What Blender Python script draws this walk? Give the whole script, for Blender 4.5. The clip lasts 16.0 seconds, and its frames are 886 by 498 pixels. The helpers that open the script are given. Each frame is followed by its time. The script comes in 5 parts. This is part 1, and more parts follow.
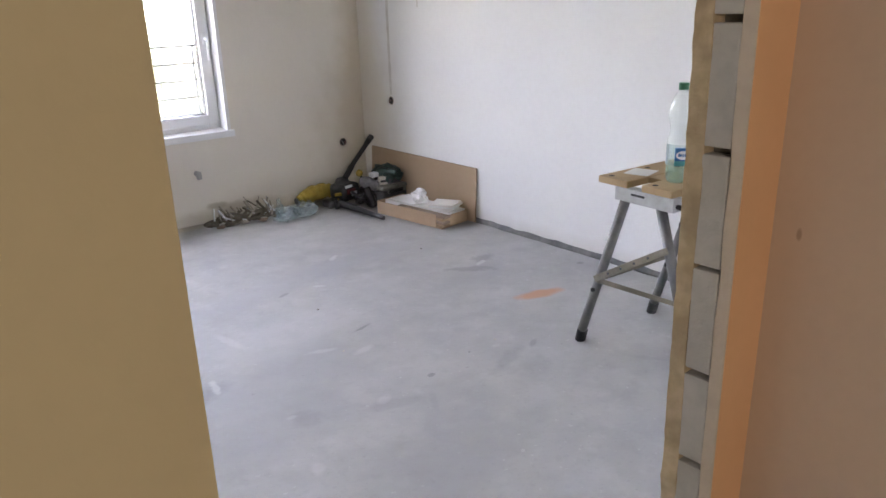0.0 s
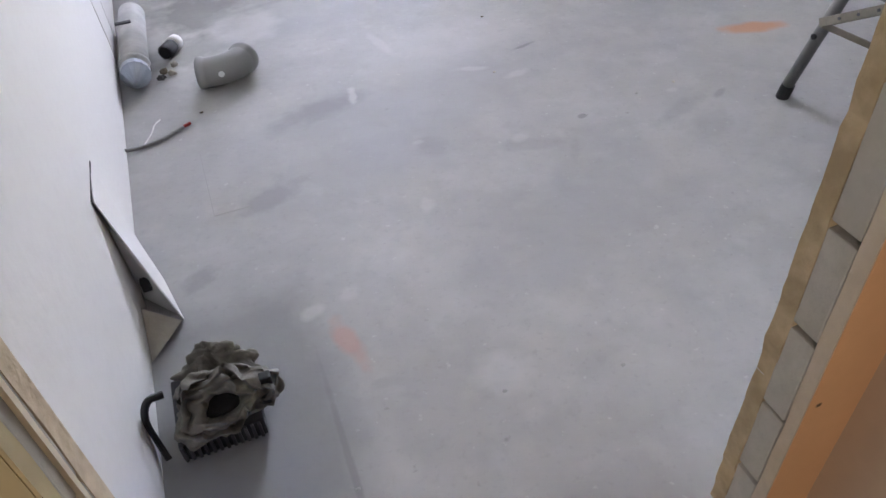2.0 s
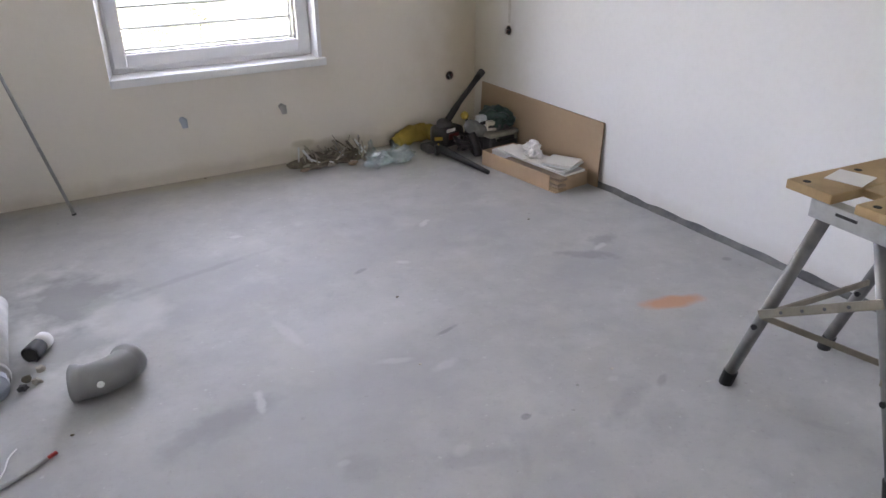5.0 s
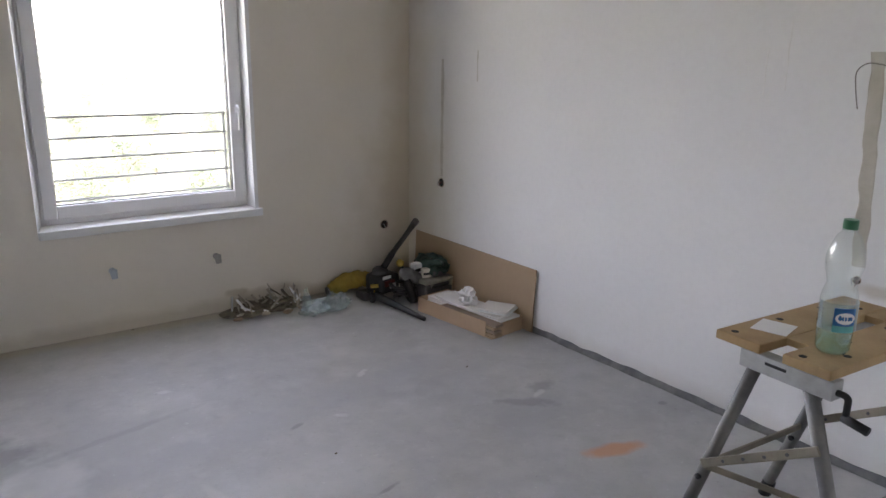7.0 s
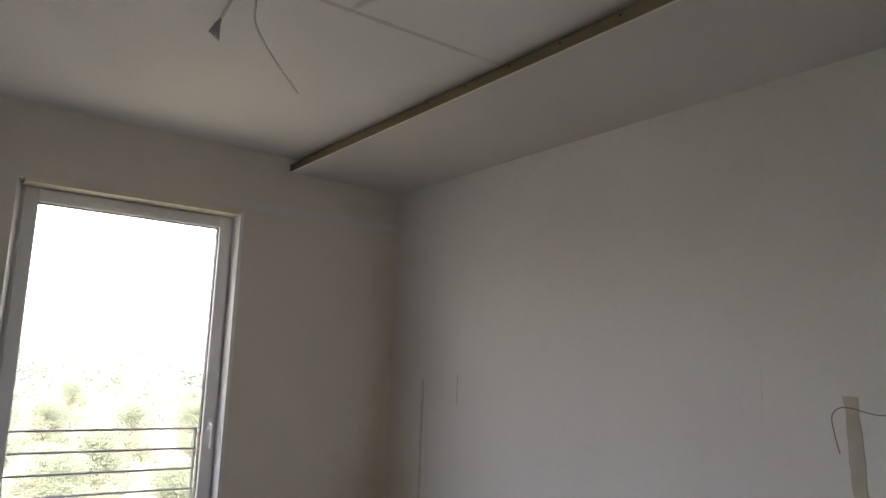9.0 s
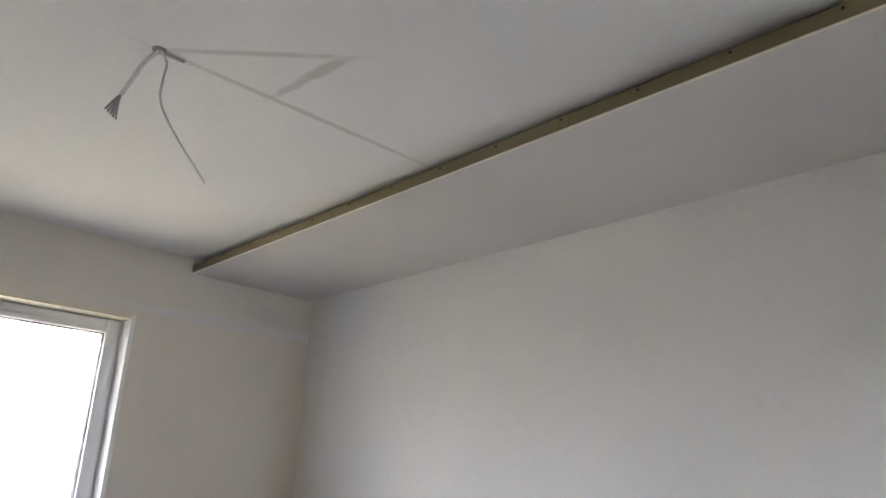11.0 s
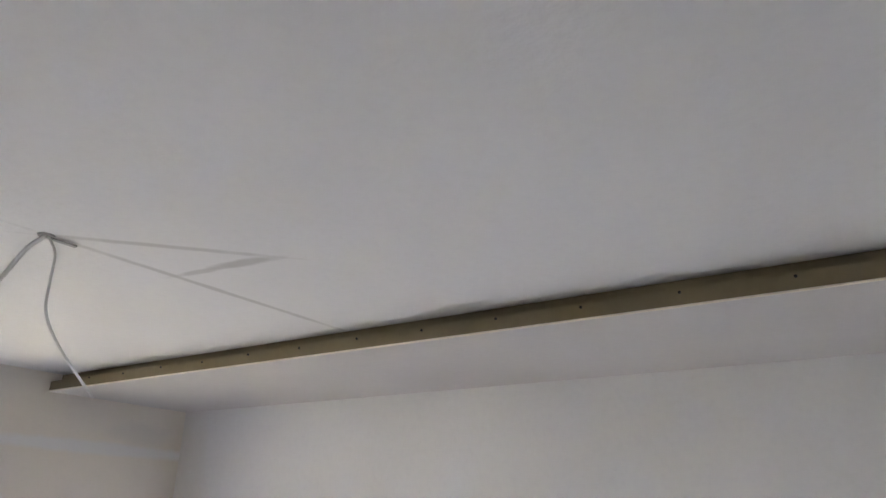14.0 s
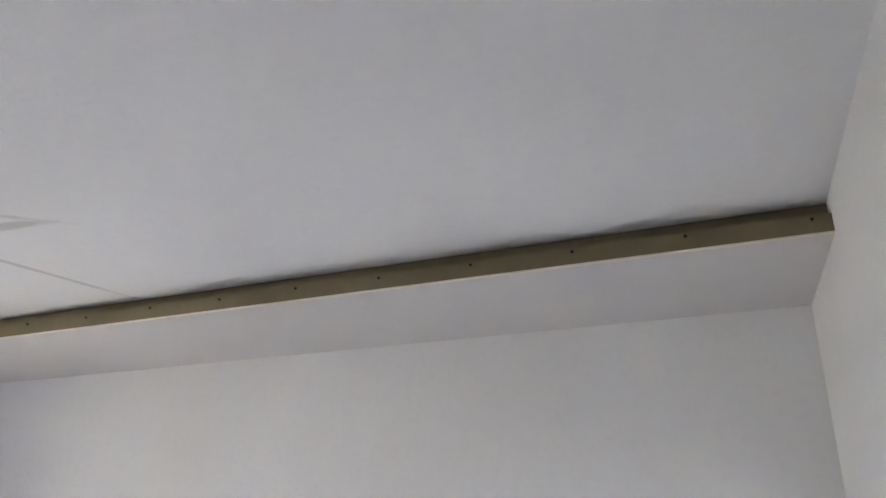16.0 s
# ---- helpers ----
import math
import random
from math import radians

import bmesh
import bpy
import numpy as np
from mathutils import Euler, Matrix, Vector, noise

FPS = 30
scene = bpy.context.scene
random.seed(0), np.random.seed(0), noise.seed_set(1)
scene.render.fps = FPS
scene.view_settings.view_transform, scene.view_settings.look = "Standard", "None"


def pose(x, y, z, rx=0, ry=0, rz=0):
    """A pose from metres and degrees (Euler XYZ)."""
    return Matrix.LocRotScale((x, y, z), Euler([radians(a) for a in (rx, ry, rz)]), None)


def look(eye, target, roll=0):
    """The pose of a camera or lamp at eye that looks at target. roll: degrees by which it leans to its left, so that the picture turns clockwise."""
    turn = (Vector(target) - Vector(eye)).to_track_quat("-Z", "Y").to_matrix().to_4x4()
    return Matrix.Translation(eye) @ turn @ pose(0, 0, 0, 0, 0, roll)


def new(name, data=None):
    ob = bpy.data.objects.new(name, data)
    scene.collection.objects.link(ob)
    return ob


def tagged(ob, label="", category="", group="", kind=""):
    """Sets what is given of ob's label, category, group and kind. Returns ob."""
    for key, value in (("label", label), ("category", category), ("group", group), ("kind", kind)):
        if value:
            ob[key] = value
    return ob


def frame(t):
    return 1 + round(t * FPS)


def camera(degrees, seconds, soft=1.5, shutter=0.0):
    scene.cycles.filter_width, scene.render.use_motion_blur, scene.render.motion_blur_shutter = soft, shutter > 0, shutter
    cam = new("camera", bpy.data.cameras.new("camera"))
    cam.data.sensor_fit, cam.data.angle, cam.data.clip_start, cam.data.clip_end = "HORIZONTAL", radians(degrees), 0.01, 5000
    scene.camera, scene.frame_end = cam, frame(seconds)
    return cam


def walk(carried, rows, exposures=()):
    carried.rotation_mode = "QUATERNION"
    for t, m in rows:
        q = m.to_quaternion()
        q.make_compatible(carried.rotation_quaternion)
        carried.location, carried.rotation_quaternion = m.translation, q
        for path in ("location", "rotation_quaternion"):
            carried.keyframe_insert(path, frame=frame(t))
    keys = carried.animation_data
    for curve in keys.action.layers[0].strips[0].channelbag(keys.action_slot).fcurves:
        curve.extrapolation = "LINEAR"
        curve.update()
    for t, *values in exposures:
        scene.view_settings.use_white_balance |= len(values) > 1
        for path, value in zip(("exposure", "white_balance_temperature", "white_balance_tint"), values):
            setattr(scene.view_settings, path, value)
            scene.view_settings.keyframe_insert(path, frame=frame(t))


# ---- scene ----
cam = camera(62.88, 16.0)
PATH = [
    (0, (-0.073, -0.650, 1.331), (1.124, 0.815, 0.684), -1.70),
    (0.5, (0.077, -0.654, 1.296), (1.014, 0.835, 0.345), -4.89),
    (0.7, (0.151, -0.675, 1.302), (0.935, 0.752, 0.141), -4.74),
    (1, (0.247, -0.694, 1.313), (0.897, 0.745, 0.085), -3.52),
    (1.3, (0.276, -0.700, 1.308), (0.762, 0.732, -0.001), -6.20),
    (1.5, (0.284, -0.666, 1.314), (0.706, 0.707, -0.077), -6.26),
    (2, (0.332, -0.502, 1.295), (0.790, 0.907, -0.049), -4.40),
    (2.2, (0.349, -0.436, 1.295), (0.865, 0.991, -0.007), -4.17),
    (2.5, (0.378, -0.376, 1.300), (0.877, 1.112, 0.060), -3.23),
    (3, (0.420, -0.276, 1.362), (0.784, 1.399, 0.331), -1.31),
    (3.5, (0.426, -0.206, 1.336), (0.818, 1.539, 0.439), -3.00),
    (4, (0.377, -0.126, 1.353), (1.020, 1.552, 0.475), -1.99),
    (4.5, (0.357, -0.099, 1.361), (1.170, 1.494, 0.466), -1.15),
    (7, (0.323, -0.067, 1.409), (1.460, 1.499, 0.907), 0.72),
    (7.5, (0.295, -0.072, 1.437), (1.457, 1.515, 1.074), 0.70),
    (8, (0.301, -0.067, 1.471), (1.488, 1.538, 1.346), 0.33),
    (8.5, (0.379, -0.058, 1.497), (1.536, 1.564, 1.671), 1.39),
    (9, (0.382, -0.057, 1.499), (1.553, 1.532, 1.821), 2.18),
    (11.5, (0.518, 0.228, 1.617), (1.887, 1.516, 2.302), 1.96),
    (12, (0.500, 0.262, 1.797), (1.993, 1.392, 2.501), 0.83),
    (12.5, (0.441, 0.292, 1.928), (2.065, 1.246, 2.599), 0.49),
    (13, (0.390, 0.262, 2.017), (2.013, 1.217, 2.689), 2.70),
    (13.5, (0.339, 0.311, 2.071), (1.894, 1.346, 2.786), 1.53),
    (14, (0.365, 0.318, 2.091), (1.886, 1.411, 2.791), 1.92),
    (14.5, (0.359, 0.289, 2.094), (1.854, 1.431, 2.771), 2.18),
    (15, (0.315, 0.288, 2.079), (1.882, 1.322, 2.769), 1.86),
    (15.5, (0.299, 0.282, 2.099), (1.962, 1.149, 2.793), -0.32),
    (15.8, (0.369, 0.248, 2.106), (2.077, 1.033, 2.788), 0.00),
    (16, (0.412, 0.227, 2.110), (2.177, 0.945, 2.718), -1.21),
]
EXPOSE = [(0.0, 5.87, 6600, 20), (1.5, 5.82, 6600, 20), (2.5, 5.77, 6600, 20), (3.5, 5.66, 6650, 20), (4.5, 5.68, 6680, 20), (7.0, 5.12, 6720, 20), (8.0, 4.64, 6900, 20), (8.5, 4.50, 6980, 20),
          (9.0, 4.36, 7020, 20), (11.5, 5.62, 6480, 20), (12.5, 5.72, 6500, 21), (14.5, 5.67, 6320, 23), (16.0, 5.94, 6220, 23)]
walk(cam, [(t, look(eye, target, roll)) for t, eye, target, roll in PATH], EXPOSE)

# ---- light ----
D, W, H = 3.859, 2.892, 2.693          # far wall, side wall, ceiling
S, F = 2.606, 2.118                   # underside and lip of the dropped soffit
XL, XR, ZS, ZT = 0.752, 1.858, 0.582, 2.323   # window opening
JR, JL, JY = 0.994, 0.106, -0.101       # door jambs and the hall side of the door wall
HX = 1.096                            # hall side wall

world = bpy.data.worlds.new("sky")
scene.world = world
world.use_nodes = True
wn = world.node_tree.nodes
sky = wn.new("ShaderNodeTexSky")
sky.sky_type, sky.sun_disc = "NISHITA", False
sky.sun_elevation, sky.sun_rotation = radians(42), radians(200)
sky.air_density, sky.dust_density, sky.ozone_density = 1.0, 3.0, 1.0
cloud = wn.new("ShaderNodeHueSaturation")   # thin overcast: paler than a clear sky
cloud.inputs["Saturation"].default_value = 0.47
world.node_tree.links.new(sky.outputs[0], cloud.inputs["Color"])
world.node_tree.links.new(cloud.outputs[0], wn["Background"].inputs[0])
wn["Background"].inputs[1].default_value = 0.12

sun = new("sun", bpy.data.lights.new("sun", "SUN"))
sun.data.energy, sun.data.angle, sun.data.color = 1.5, radians(10), (1.0, 0.95, 0.88)
sun.matrix_world = look((0, 0, 30), (0 + 30 * math.sin(radians(200)) * -1, 30 * math.cos(radians(200)) * -1, 3))


def area_lamp(name, centre, target, sx, sy, watts, colour):
    lamp = new(name, bpy.data.lights.new(name, "AREA"))
    lamp.data.shape, lamp.data.size, lamp.data.size_y = "RECTANGLE", sx, sy
    lamp.data.energy, lamp.data.color = watts, colour
    lamp.matrix_world = look(centre, target)
    return lamp


portal = area_lamp("window_portal", ((XL + XR) / 2, D + 0.30, 1.45), ((XL + XR) / 2, 0, 1.45), 1.1, 1.74, 1, (1, 1, 1))
portal.data.cycles.is_portal = True
# fill lamp added in the unseen hall behind the camera; no window there
hall_light = area_lamp("hall_fill", (-0.75, -2.55, 1.5), (-0.3, 0, 1.2), 0.9, 1.2, 0.5, (1.0, 0.93, 0.84))


# ---- materials ----
def mat(name, colour, rough=0.8, metal=0.0, second=None, big=1.5, fine=40.0, amount=0.5, grain=0.12, bump=0.2, bump_scale=60.0, spec=0.5, random_tint=0.0):
    m = bpy.data.materials.new(name)
    m.use_nodes = True
    n, l = m.node_tree.nodes, m.node_tree.links
    b = n["Principled BSDF"]
    b.inputs["Roughness"].default_value, b.inputs["Metallic"].default_value = rough, metal
    b.inputs["Specular IOR Level"].default_value = spec
    geo = n.new("ShaderNodeNewGeometry")
    second = second or tuple(c * 0.82 for c in colour)

    def noise_tex(scale, detail=6.0):
        t = n.new("ShaderNodeTexNoise")
        t.inputs["Scale"].default_value, t.inputs["Detail"].default_value = scale, detail
        l.new(geo.outputs["Position"], t.inputs["Vector"])
        return t

    def mixer(a, bb, fac, mode="MIX"):
        x = n.new("ShaderNodeMix")
        x.data_type, x.blend_type = "RGBA", mode
        for sock, v in ((x.inputs[0], fac), (x.inputs[6], a), (x.inputs[7], bb)):
            if hasattr(v, "links"):
                l.new(v, sock)
            else:
                sock.default_value = (*v, 1) if isinstance(v, tuple) else v
        return x.outputs[2]

    def ramp(v, lo, hi, top=1.0):
        r = n.new("ShaderNodeMapRange")
        r.inputs[1].default_value, r.inputs[2].default_value, r.inputs[4].default_value = lo, hi, top
        l.new(v, r.inputs[0])
        return r.outputs[0]

    col = mixer(colour, second, ramp(noise_tex(big).outputs[0], 0.38, 0.66, amount))
    dark = tuple(c * 0.6 for c in colour)
    col = mixer(col, dark, ramp(noise_tex(fine, 4.0).outputs[0], 0.45, 0.8, grain))
    if random_tint:
        info = n.new("ShaderNodeObjectInfo")
        col = mixer(col, dark, ramp(info.outputs["Random"], 0, 1, random_tint))
    m["n"] = name
    if bump:
        bp = n.new("ShaderNodeBump")
        bp.inputs["Strength"].default_value, bp.inputs["Distance"].default_value = bump, 0.004
        l.new(noise_tex(bump_scale).outputs[0], bp.inputs["Height"])
        l.new(bp.outputs[0], b.inputs["Normal"])
    l.new(col, b.inputs["Base Color"])
    m_tools[name] = (n, l, b, geo, noise_tex, mixer, ramp)
    m_col[name] = col
    return m


m_tools, m_col = {}, {}


def spot(name, colour, centre, radii, turn, strength, ragged=0.5, scale=9.0, edge=0.35, square=False):
    """A patch of colour, such as a stain, with a ragged edge, lying on a surface at a place of its own."""
    n, l, b, geo, noise_tex, mixer, ramp = m_tools[name]
    mp = n.new("ShaderNodeMapping")
    mp.vector_type = "TEXTURE"
    mp.inputs["Location"].default_value = centre
    mp.inputs["Rotation"].default_value = (0, 0, radians(turn))
    mp.inputs["Scale"].default_value = radii
    l.new(geo.outputs["Position"], mp.inputs["Vector"])
    if square:
        ab = n.new("ShaderNodeVectorMath")
        ab.operation = "ABSOLUTE"
        l.new(mp.outputs[0], ab.inputs[0])
        sp = n.new("ShaderNodeSeparateXYZ")
        l.new(ab.outputs[0], sp.inputs[0])
        mx = n.new("ShaderNodeMath")
        mx.operation = "MAXIMUM"
        l.new(sp.outputs[0], mx.inputs[0])
        l.new(sp.outputs[1], mx.inputs[1])
        dist = mx.outputs[0]
    else:
        ln = n.new("ShaderNodeVectorMath")
        ln.operation = "LENGTH"
        l.new(mp.outputs[0], ln.inputs[0])
        dist = ln.outputs["Value"]
    ad = n.new("ShaderNodeMath")
    ad.operation = "MULTIPLY_ADD"
    l.new(noise_tex(scale).outputs[0], ad.inputs[0])
    ad.inputs[1].default_value = ragged * 2
    l.new(dist, ad.inputs[2])
    r = n.new("ShaderNodeMapRange")
    r.inputs[1].default_value, r.inputs[2].default_value = 1 + ragged - edge, 1 + ragged + edge
    r.inputs[3].default_value, r.inputs[4].default_value = strength, 0.0
    l.new(ad.outputs[0], r.inputs[0])
    m_col[name] = mixer(m_col[name], colour, r.outputs[0])
    l.new(m_col[name], b.inputs["Base Color"])


plaster = mat("plaster", (0.765, 0.715, 0.64), 0.9, second=(0.705, 0.655, 0.575), big=1.1, amount=0.7, grain=0.05, bump=0.25, bump_scale=35, spec=0.2)
plaster_side = mat("plaster_side", (0.72, 0.71, 0.695), 0.88, second=(0.665, 0.65, 0.63), big=0.9, amount=0.7, grain=0.08, bump=0.35, bump_scale=40, spec=0.2)
ceiling_paint = mat("ceiling_paint", (0.73, 0.72, 0.71), 0.92, second=(0.68, 0.665, 0.65), big=0.8, amount=0.6, grain=0.07, bump=0.35, bump_scale=60, spec=0.2)
# toned darker and warmer than the ceiling paint
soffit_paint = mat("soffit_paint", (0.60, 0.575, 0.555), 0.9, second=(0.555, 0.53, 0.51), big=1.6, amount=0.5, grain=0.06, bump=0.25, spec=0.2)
raw_board = mat("raw_board", (0.20, 0.16, 0.092), 0.9, second=(0.155, 0.127, 0.076), big=6, grain=0.2, bump=0.15)
board_edge = mat("board_edge", (0.78, 0.72, 0.58), 0.9, big=8, bump=0.2)
# the hall wall's faces each have a colour of their own
hall_side = mat("hall_side", (0.58, 0.45, 0.34), 0.85, second=(0.52, 0.40, 0.30), big=1.4, amount=0.6, grain=0.08, bump=0.25, bump_scale=40, spec=0.2)
hall_paint = mat("hall_paint", (0.485, 0.415, 0.255), 0.85, second=(0.435, 0.37, 0.225), big=1.4, amount=0.6, grain=0.06, bump=0.25, bump_scale=40, spec=0.2)
hall_orange = mat("hall_orange", (0.77, 0.475, 0.265), 0.85, second=(0.67, 0.40, 0.215), big=2, amount=0.5, grain=0.05, bump=0.25, bump_scale=40, spec=0.2)
render_edge = mat("render_edge", (0.54, 0.43, 0.27), 0.95, second=(0.36, 0.28, 0.17), big=18, amount=0.9, grain=0.5, bump=0.6, bump_scale=80)
jamb_pale = mat("jamb_pale", (0.68, 0.575, 0.43), 0.95, second=(0.50, 0.40, 0.27), big=26, amount=0.9, grain=0.4, bump=0.6, bump_scale=80)
block_face = mat("block_face", (0.50, 0.49, 0.45), 0.95, second=(0.42, 0.41, 0.37), big=7, amount=0.7, grain=0.3, bump=0.5, bump_scale=90, random_tint=0.15)
mortar = mat("mortar", (0.20, 0.185, 0.16), 0.95, big=9, grain=0.4, bump=0.6, bump_scale=70)
concrete = mat("concrete", (0.412, 0.406, 0.396), 0.52, second=(0.34, 0.336, 0.333), big=1.7, fine=9, amount=0.7, grain=0.28, bump=0.3, bump_scale=25, spec=0.5)
_n, _l, _b, _g, _nt, _mx, _rp = m_tools["concrete"]
for _colour, _scale, _detail, _lo, _hi, _top in (
        ((0.53, 0.53, 0.52), 11.0, 8.0, 0.56, 0.80, 0.30),     # dust
        ((0.27, 0.27, 0.272), 3.2, 9.0, 0.57, 0.78, 0.30),     # damp clouds
        ((0.27, 0.265, 0.26), 60.0, 3.0, 0.58, 0.75, 0.30),    # pores
        ((0.52, 0.515, 0.505), 5.0, 10.0, 0.52, 0.68, 0.25),   # trowelled skin
        ((0.29, 0.29, 0.29), 17.0, 9.0, 0.57, 0.72, 0.26),     # scuffs
        ((0.60, 0.595, 0.58), 38.0, 6.0, 0.66, 0.74, 0.40),    # plaster specks
        ((0.17, 0.165, 0.16), 24.0, 5.0, 0.70, 0.76, 0.40)):   # dark specks
    m_col["concrete"] = _mx(m_col["concrete"], _colour, _rp(_nt(_scale, _detail).outputs[0], _lo, _hi, _top))
_rough = _n.new("ShaderNodeMapRange")                          # polished and dusty areas
_rough.inputs[1].default_value, _rough.inputs[2].default_value = 0.35, 0.65
_rough.inputs[3].default_value, _rough.inputs[4].default_value = 0.56, 0.74
_l.new(_nt(4.0, 6.0).outputs[0], _rough.inputs[0])
_l.new(_rough.outputs[0], _b.inputs["Roughness"])
# darker grey rectangle on the floor round the sack and crate
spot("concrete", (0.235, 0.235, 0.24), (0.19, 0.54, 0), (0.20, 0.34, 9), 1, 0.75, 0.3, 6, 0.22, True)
spot("concrete", (0.33, 0.33, 0.33), (0.9, 1.5, 0), (0.6, 0.25, 9), 25, 0.5, 0.8, 4)
spot("concrete", (0.34, 0.34, 0.34), (0.65, 2.60, 0), (0.35, 0.22, 9), 15, 0.55, 0.9, 5)
spot("concrete", (0.34, 0.34, 0.34), (0.63, 1.66, 0), (0.22, 0.12, 9), 15, 0.6, 0.9, 6)
spot("concrete", (0.33, 0.33, 0.34), (2.27, 1.95, 0), (0.25, 0.10, 9), 25, 0.5, 0.9, 6)
spot("concrete", (0.33, 0.33, 0.335), (1.15, 0.85, 0), (0.35, 0.14, 9), 30, 0.5, 0.9, 5)
spot("concrete", (0.54, 0.54, 0.535), (1.15, 1.95, 0), (0.40, 0.16, 9), 10, 0.25, 0.9, 5)
spot("concrete", (0.33, 0.33, 0.34), (1.5, 2.5, 0), (0.9, 0.10, 9), 8, 0.45, 0.8, 4)
spot("concrete", (0.60, 0.60, 0.585), (0.28, 2.55, 0), (0.16, 0.40, 9), 0, 0.7, 0.8, 7)
spot("concrete", (0.22, 0.22, 0.22), (0.34, 2.72, 0), (0.16, 0.24, 9), 20, 0.75, 0.9, 11)
spot("concrete", (0.26, 0.26, 0.26), (0.30, 2.36, 0), (0.14, 0.10, 9), 30, 0.6, 0.9, 13)
spot("concrete", (0.25, 0.25, 0.25), (0.385, 1.285, 0), (0.10, 0.05, 9), 25, 0.6, 1.0, 14)
spot("concrete", (0.27, 0.27, 0.27), (0.67, 1.70, 0), (0.13, 0.055, 9), 12, 0.5, 1.1, 13)
spot("concrete", (0.26, 0.26, 0.26), (0.155, 1.01, 0), (0.05, 0.03, 9), 30, 0.55, 1.0, 22)
spot("concrete", (0.60, 0.60, 0.59), (0.40, 0.775, 0), (0.03, 0.02, 9), 20, 0.35, 0.5, 22)
spot("concrete", (0.58, 0.58, 0.57), (1.218, 1.726, 0), (0.06, 0.015, 9), -20, 0.3, 0.6, 18)
spot("concrete", (0.20, 0.20, 0.20), (0.372, 0.34, 0), (0.007, 0.24, 9), -1, 0.45, 0.6, 22)
spot("concrete", (0.10, 0.10, 0.10), (0.235, 0.123, 0), (0.011, 0.008, 9), 0, 0.8, 0.4, 40)
spot("concrete", (0.12, 0.12, 0.12), (0.362, 0.196, 0), (0.010, 0.007, 9), 0, 0.8, 0.4, 40)
spot("concrete", (0.56, 0.56, 0.55), (0.50, 2.50, 0), (0.13, 0.16, 9), 10, 0.55, 0.8, 9)
spot("concrete", (0.62, 0.62, 0.61), (1.35, 1.62, 0), (0.05, 0.02, 9), 10, 0.25, 0.6, 20)
spot("concrete", (0.62, 0.62, 0.61), (0.80, 1.05, 0), (0.035, 0.02, 9), 70, 0.25, 0.6, 20)
spot("concrete", (0.62, 0.62, 0.61), (0.50, 0.80, 0), (0.03, 0.02, 9), 40, 0.2, 0.5, 20)
spot("concrete", (0.58, 0.58, 0.57), (0.75, 0.42, 0), (0.06, 0.05, 9), 0, 0.3, 0.6, 16)
spot("concrete", (0.55, 0.25, 0.10), (2.30, 1.535, 0), (0.125, 0.038, 9), -14, 0.75, 0.6, 12)
spot("concrete", (0.55, 0.25, 0.15), (0.455, 0.645, 0), (0.024, 0.075, 9), 12, 0.42, 0.7, 16)
spot("concrete", (0.42, 0.36, 0.24), (1.4, 3.86, 0), (1.6, 0.10, 9), 0, 0.55, 0.4, 6)
# hall floor much darker and browner, up to the door wall
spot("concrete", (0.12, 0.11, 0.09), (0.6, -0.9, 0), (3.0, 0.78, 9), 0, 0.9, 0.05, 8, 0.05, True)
for x, y, rx, ry, a, k in ((1.388, 2.374, 0.03, 0.012, 20, 0.5), (1.465, 1.80, 0.05, 0.010, 15, 0.6), (1.421, 1.27, 0.014, 0.010, 0, 0.6), (1.894, 1.193, 0.03, 0.012, 30, 0.4), (2.765, 1.677, 0.02, 0.016, 0, 0.6),
                           (2.295, 2.01, 0.11, 0.035, -35, 0.5), (2.45, 2.10, 0.07, 0.04, 10, 0.45), (1.728, 1.171, 0.12, 0.03, 25, 0.25), (1.753, 1.047, 0.11, 0.05, 40, 0.2), (1.211, 1.192, 0.10, 0.03, -20, 0.25), (0.783, 2.698, 0.28, 0.018, 12, 0.25), (0.911, 1.316, 0.05, 0.05, 0, 0.25), (0.609, 1.69, 0.16, 0.05, 20, 0.3)):
    spot("concrete", (0.20, 0.20, 0.205), (x, y, 0), (rx, ry, 9), a, k, 1.1, 18)
for x, y, rx, ry, a in ((0.973, 2.068, 0.02, 0.10, 10), (0.881, 1.361, 0.018, 0.012, 0), (0.197, 2.866, 0.03, 0.02, 0), (1.185, 1.243, 0.03, 0.02, 30), (1.769, 1.28, 0.02, 0.012, 0)):
    spot("concrete", (0.60, 0.60, 0.59), (x, y, 0), (rx, ry, 9), a, 0.22, 0.6, 20)
for i in range(9):
    spot("concrete", (0.62, 0.62, 0.61) if i % 3 else (0.30, 0.30, 0.30), (0.5 + 0.27 * ((i * 5) % 9), 0.5 + 0.31 * ((i * 7) % 10), 0), (0.03 + 0.012 * (i % 4), 0.014, 9), i * 40, 0.4, 0.9, 30)
spot("ceiling_paint", (0.47, 0.455, 0.435), (1.62, 2.017, H), (0.50, 0.013, 9), 0, 0.7, 0.5, 18, 0.4)
spot("ceiling_paint", (0.49, 0.475, 0.455), (1.31, 1.84, H), (0.265, 0.013, 9), -43.5, 0.7, 0.5, 18, 0.4)
spot("ceiling_paint", (0.49, 0.475, 0.455), (1.497, 1.76, H), (0.11, 0.022, 9), -82, 0.8, 0.5, 14, 0.3)
spot("ceiling_paint", (0.49, 0.475, 0.455), (1.487, 1.92, H), (0.105, 0.013, 9), -85, 0.7, 0.5, 18, 0.4)
spot("plaster", (0.40, 0.34, 0.25), (1.70, D, 0.10), (0.06, 9, 0.022), 0, 0.5, 0.8, 12)
spot("plaster", (0.42, 0.36, 0.27), (1.90, D, 0.06), (0.22, 9, 0.05), 0, 0.5, 0.8, 9)
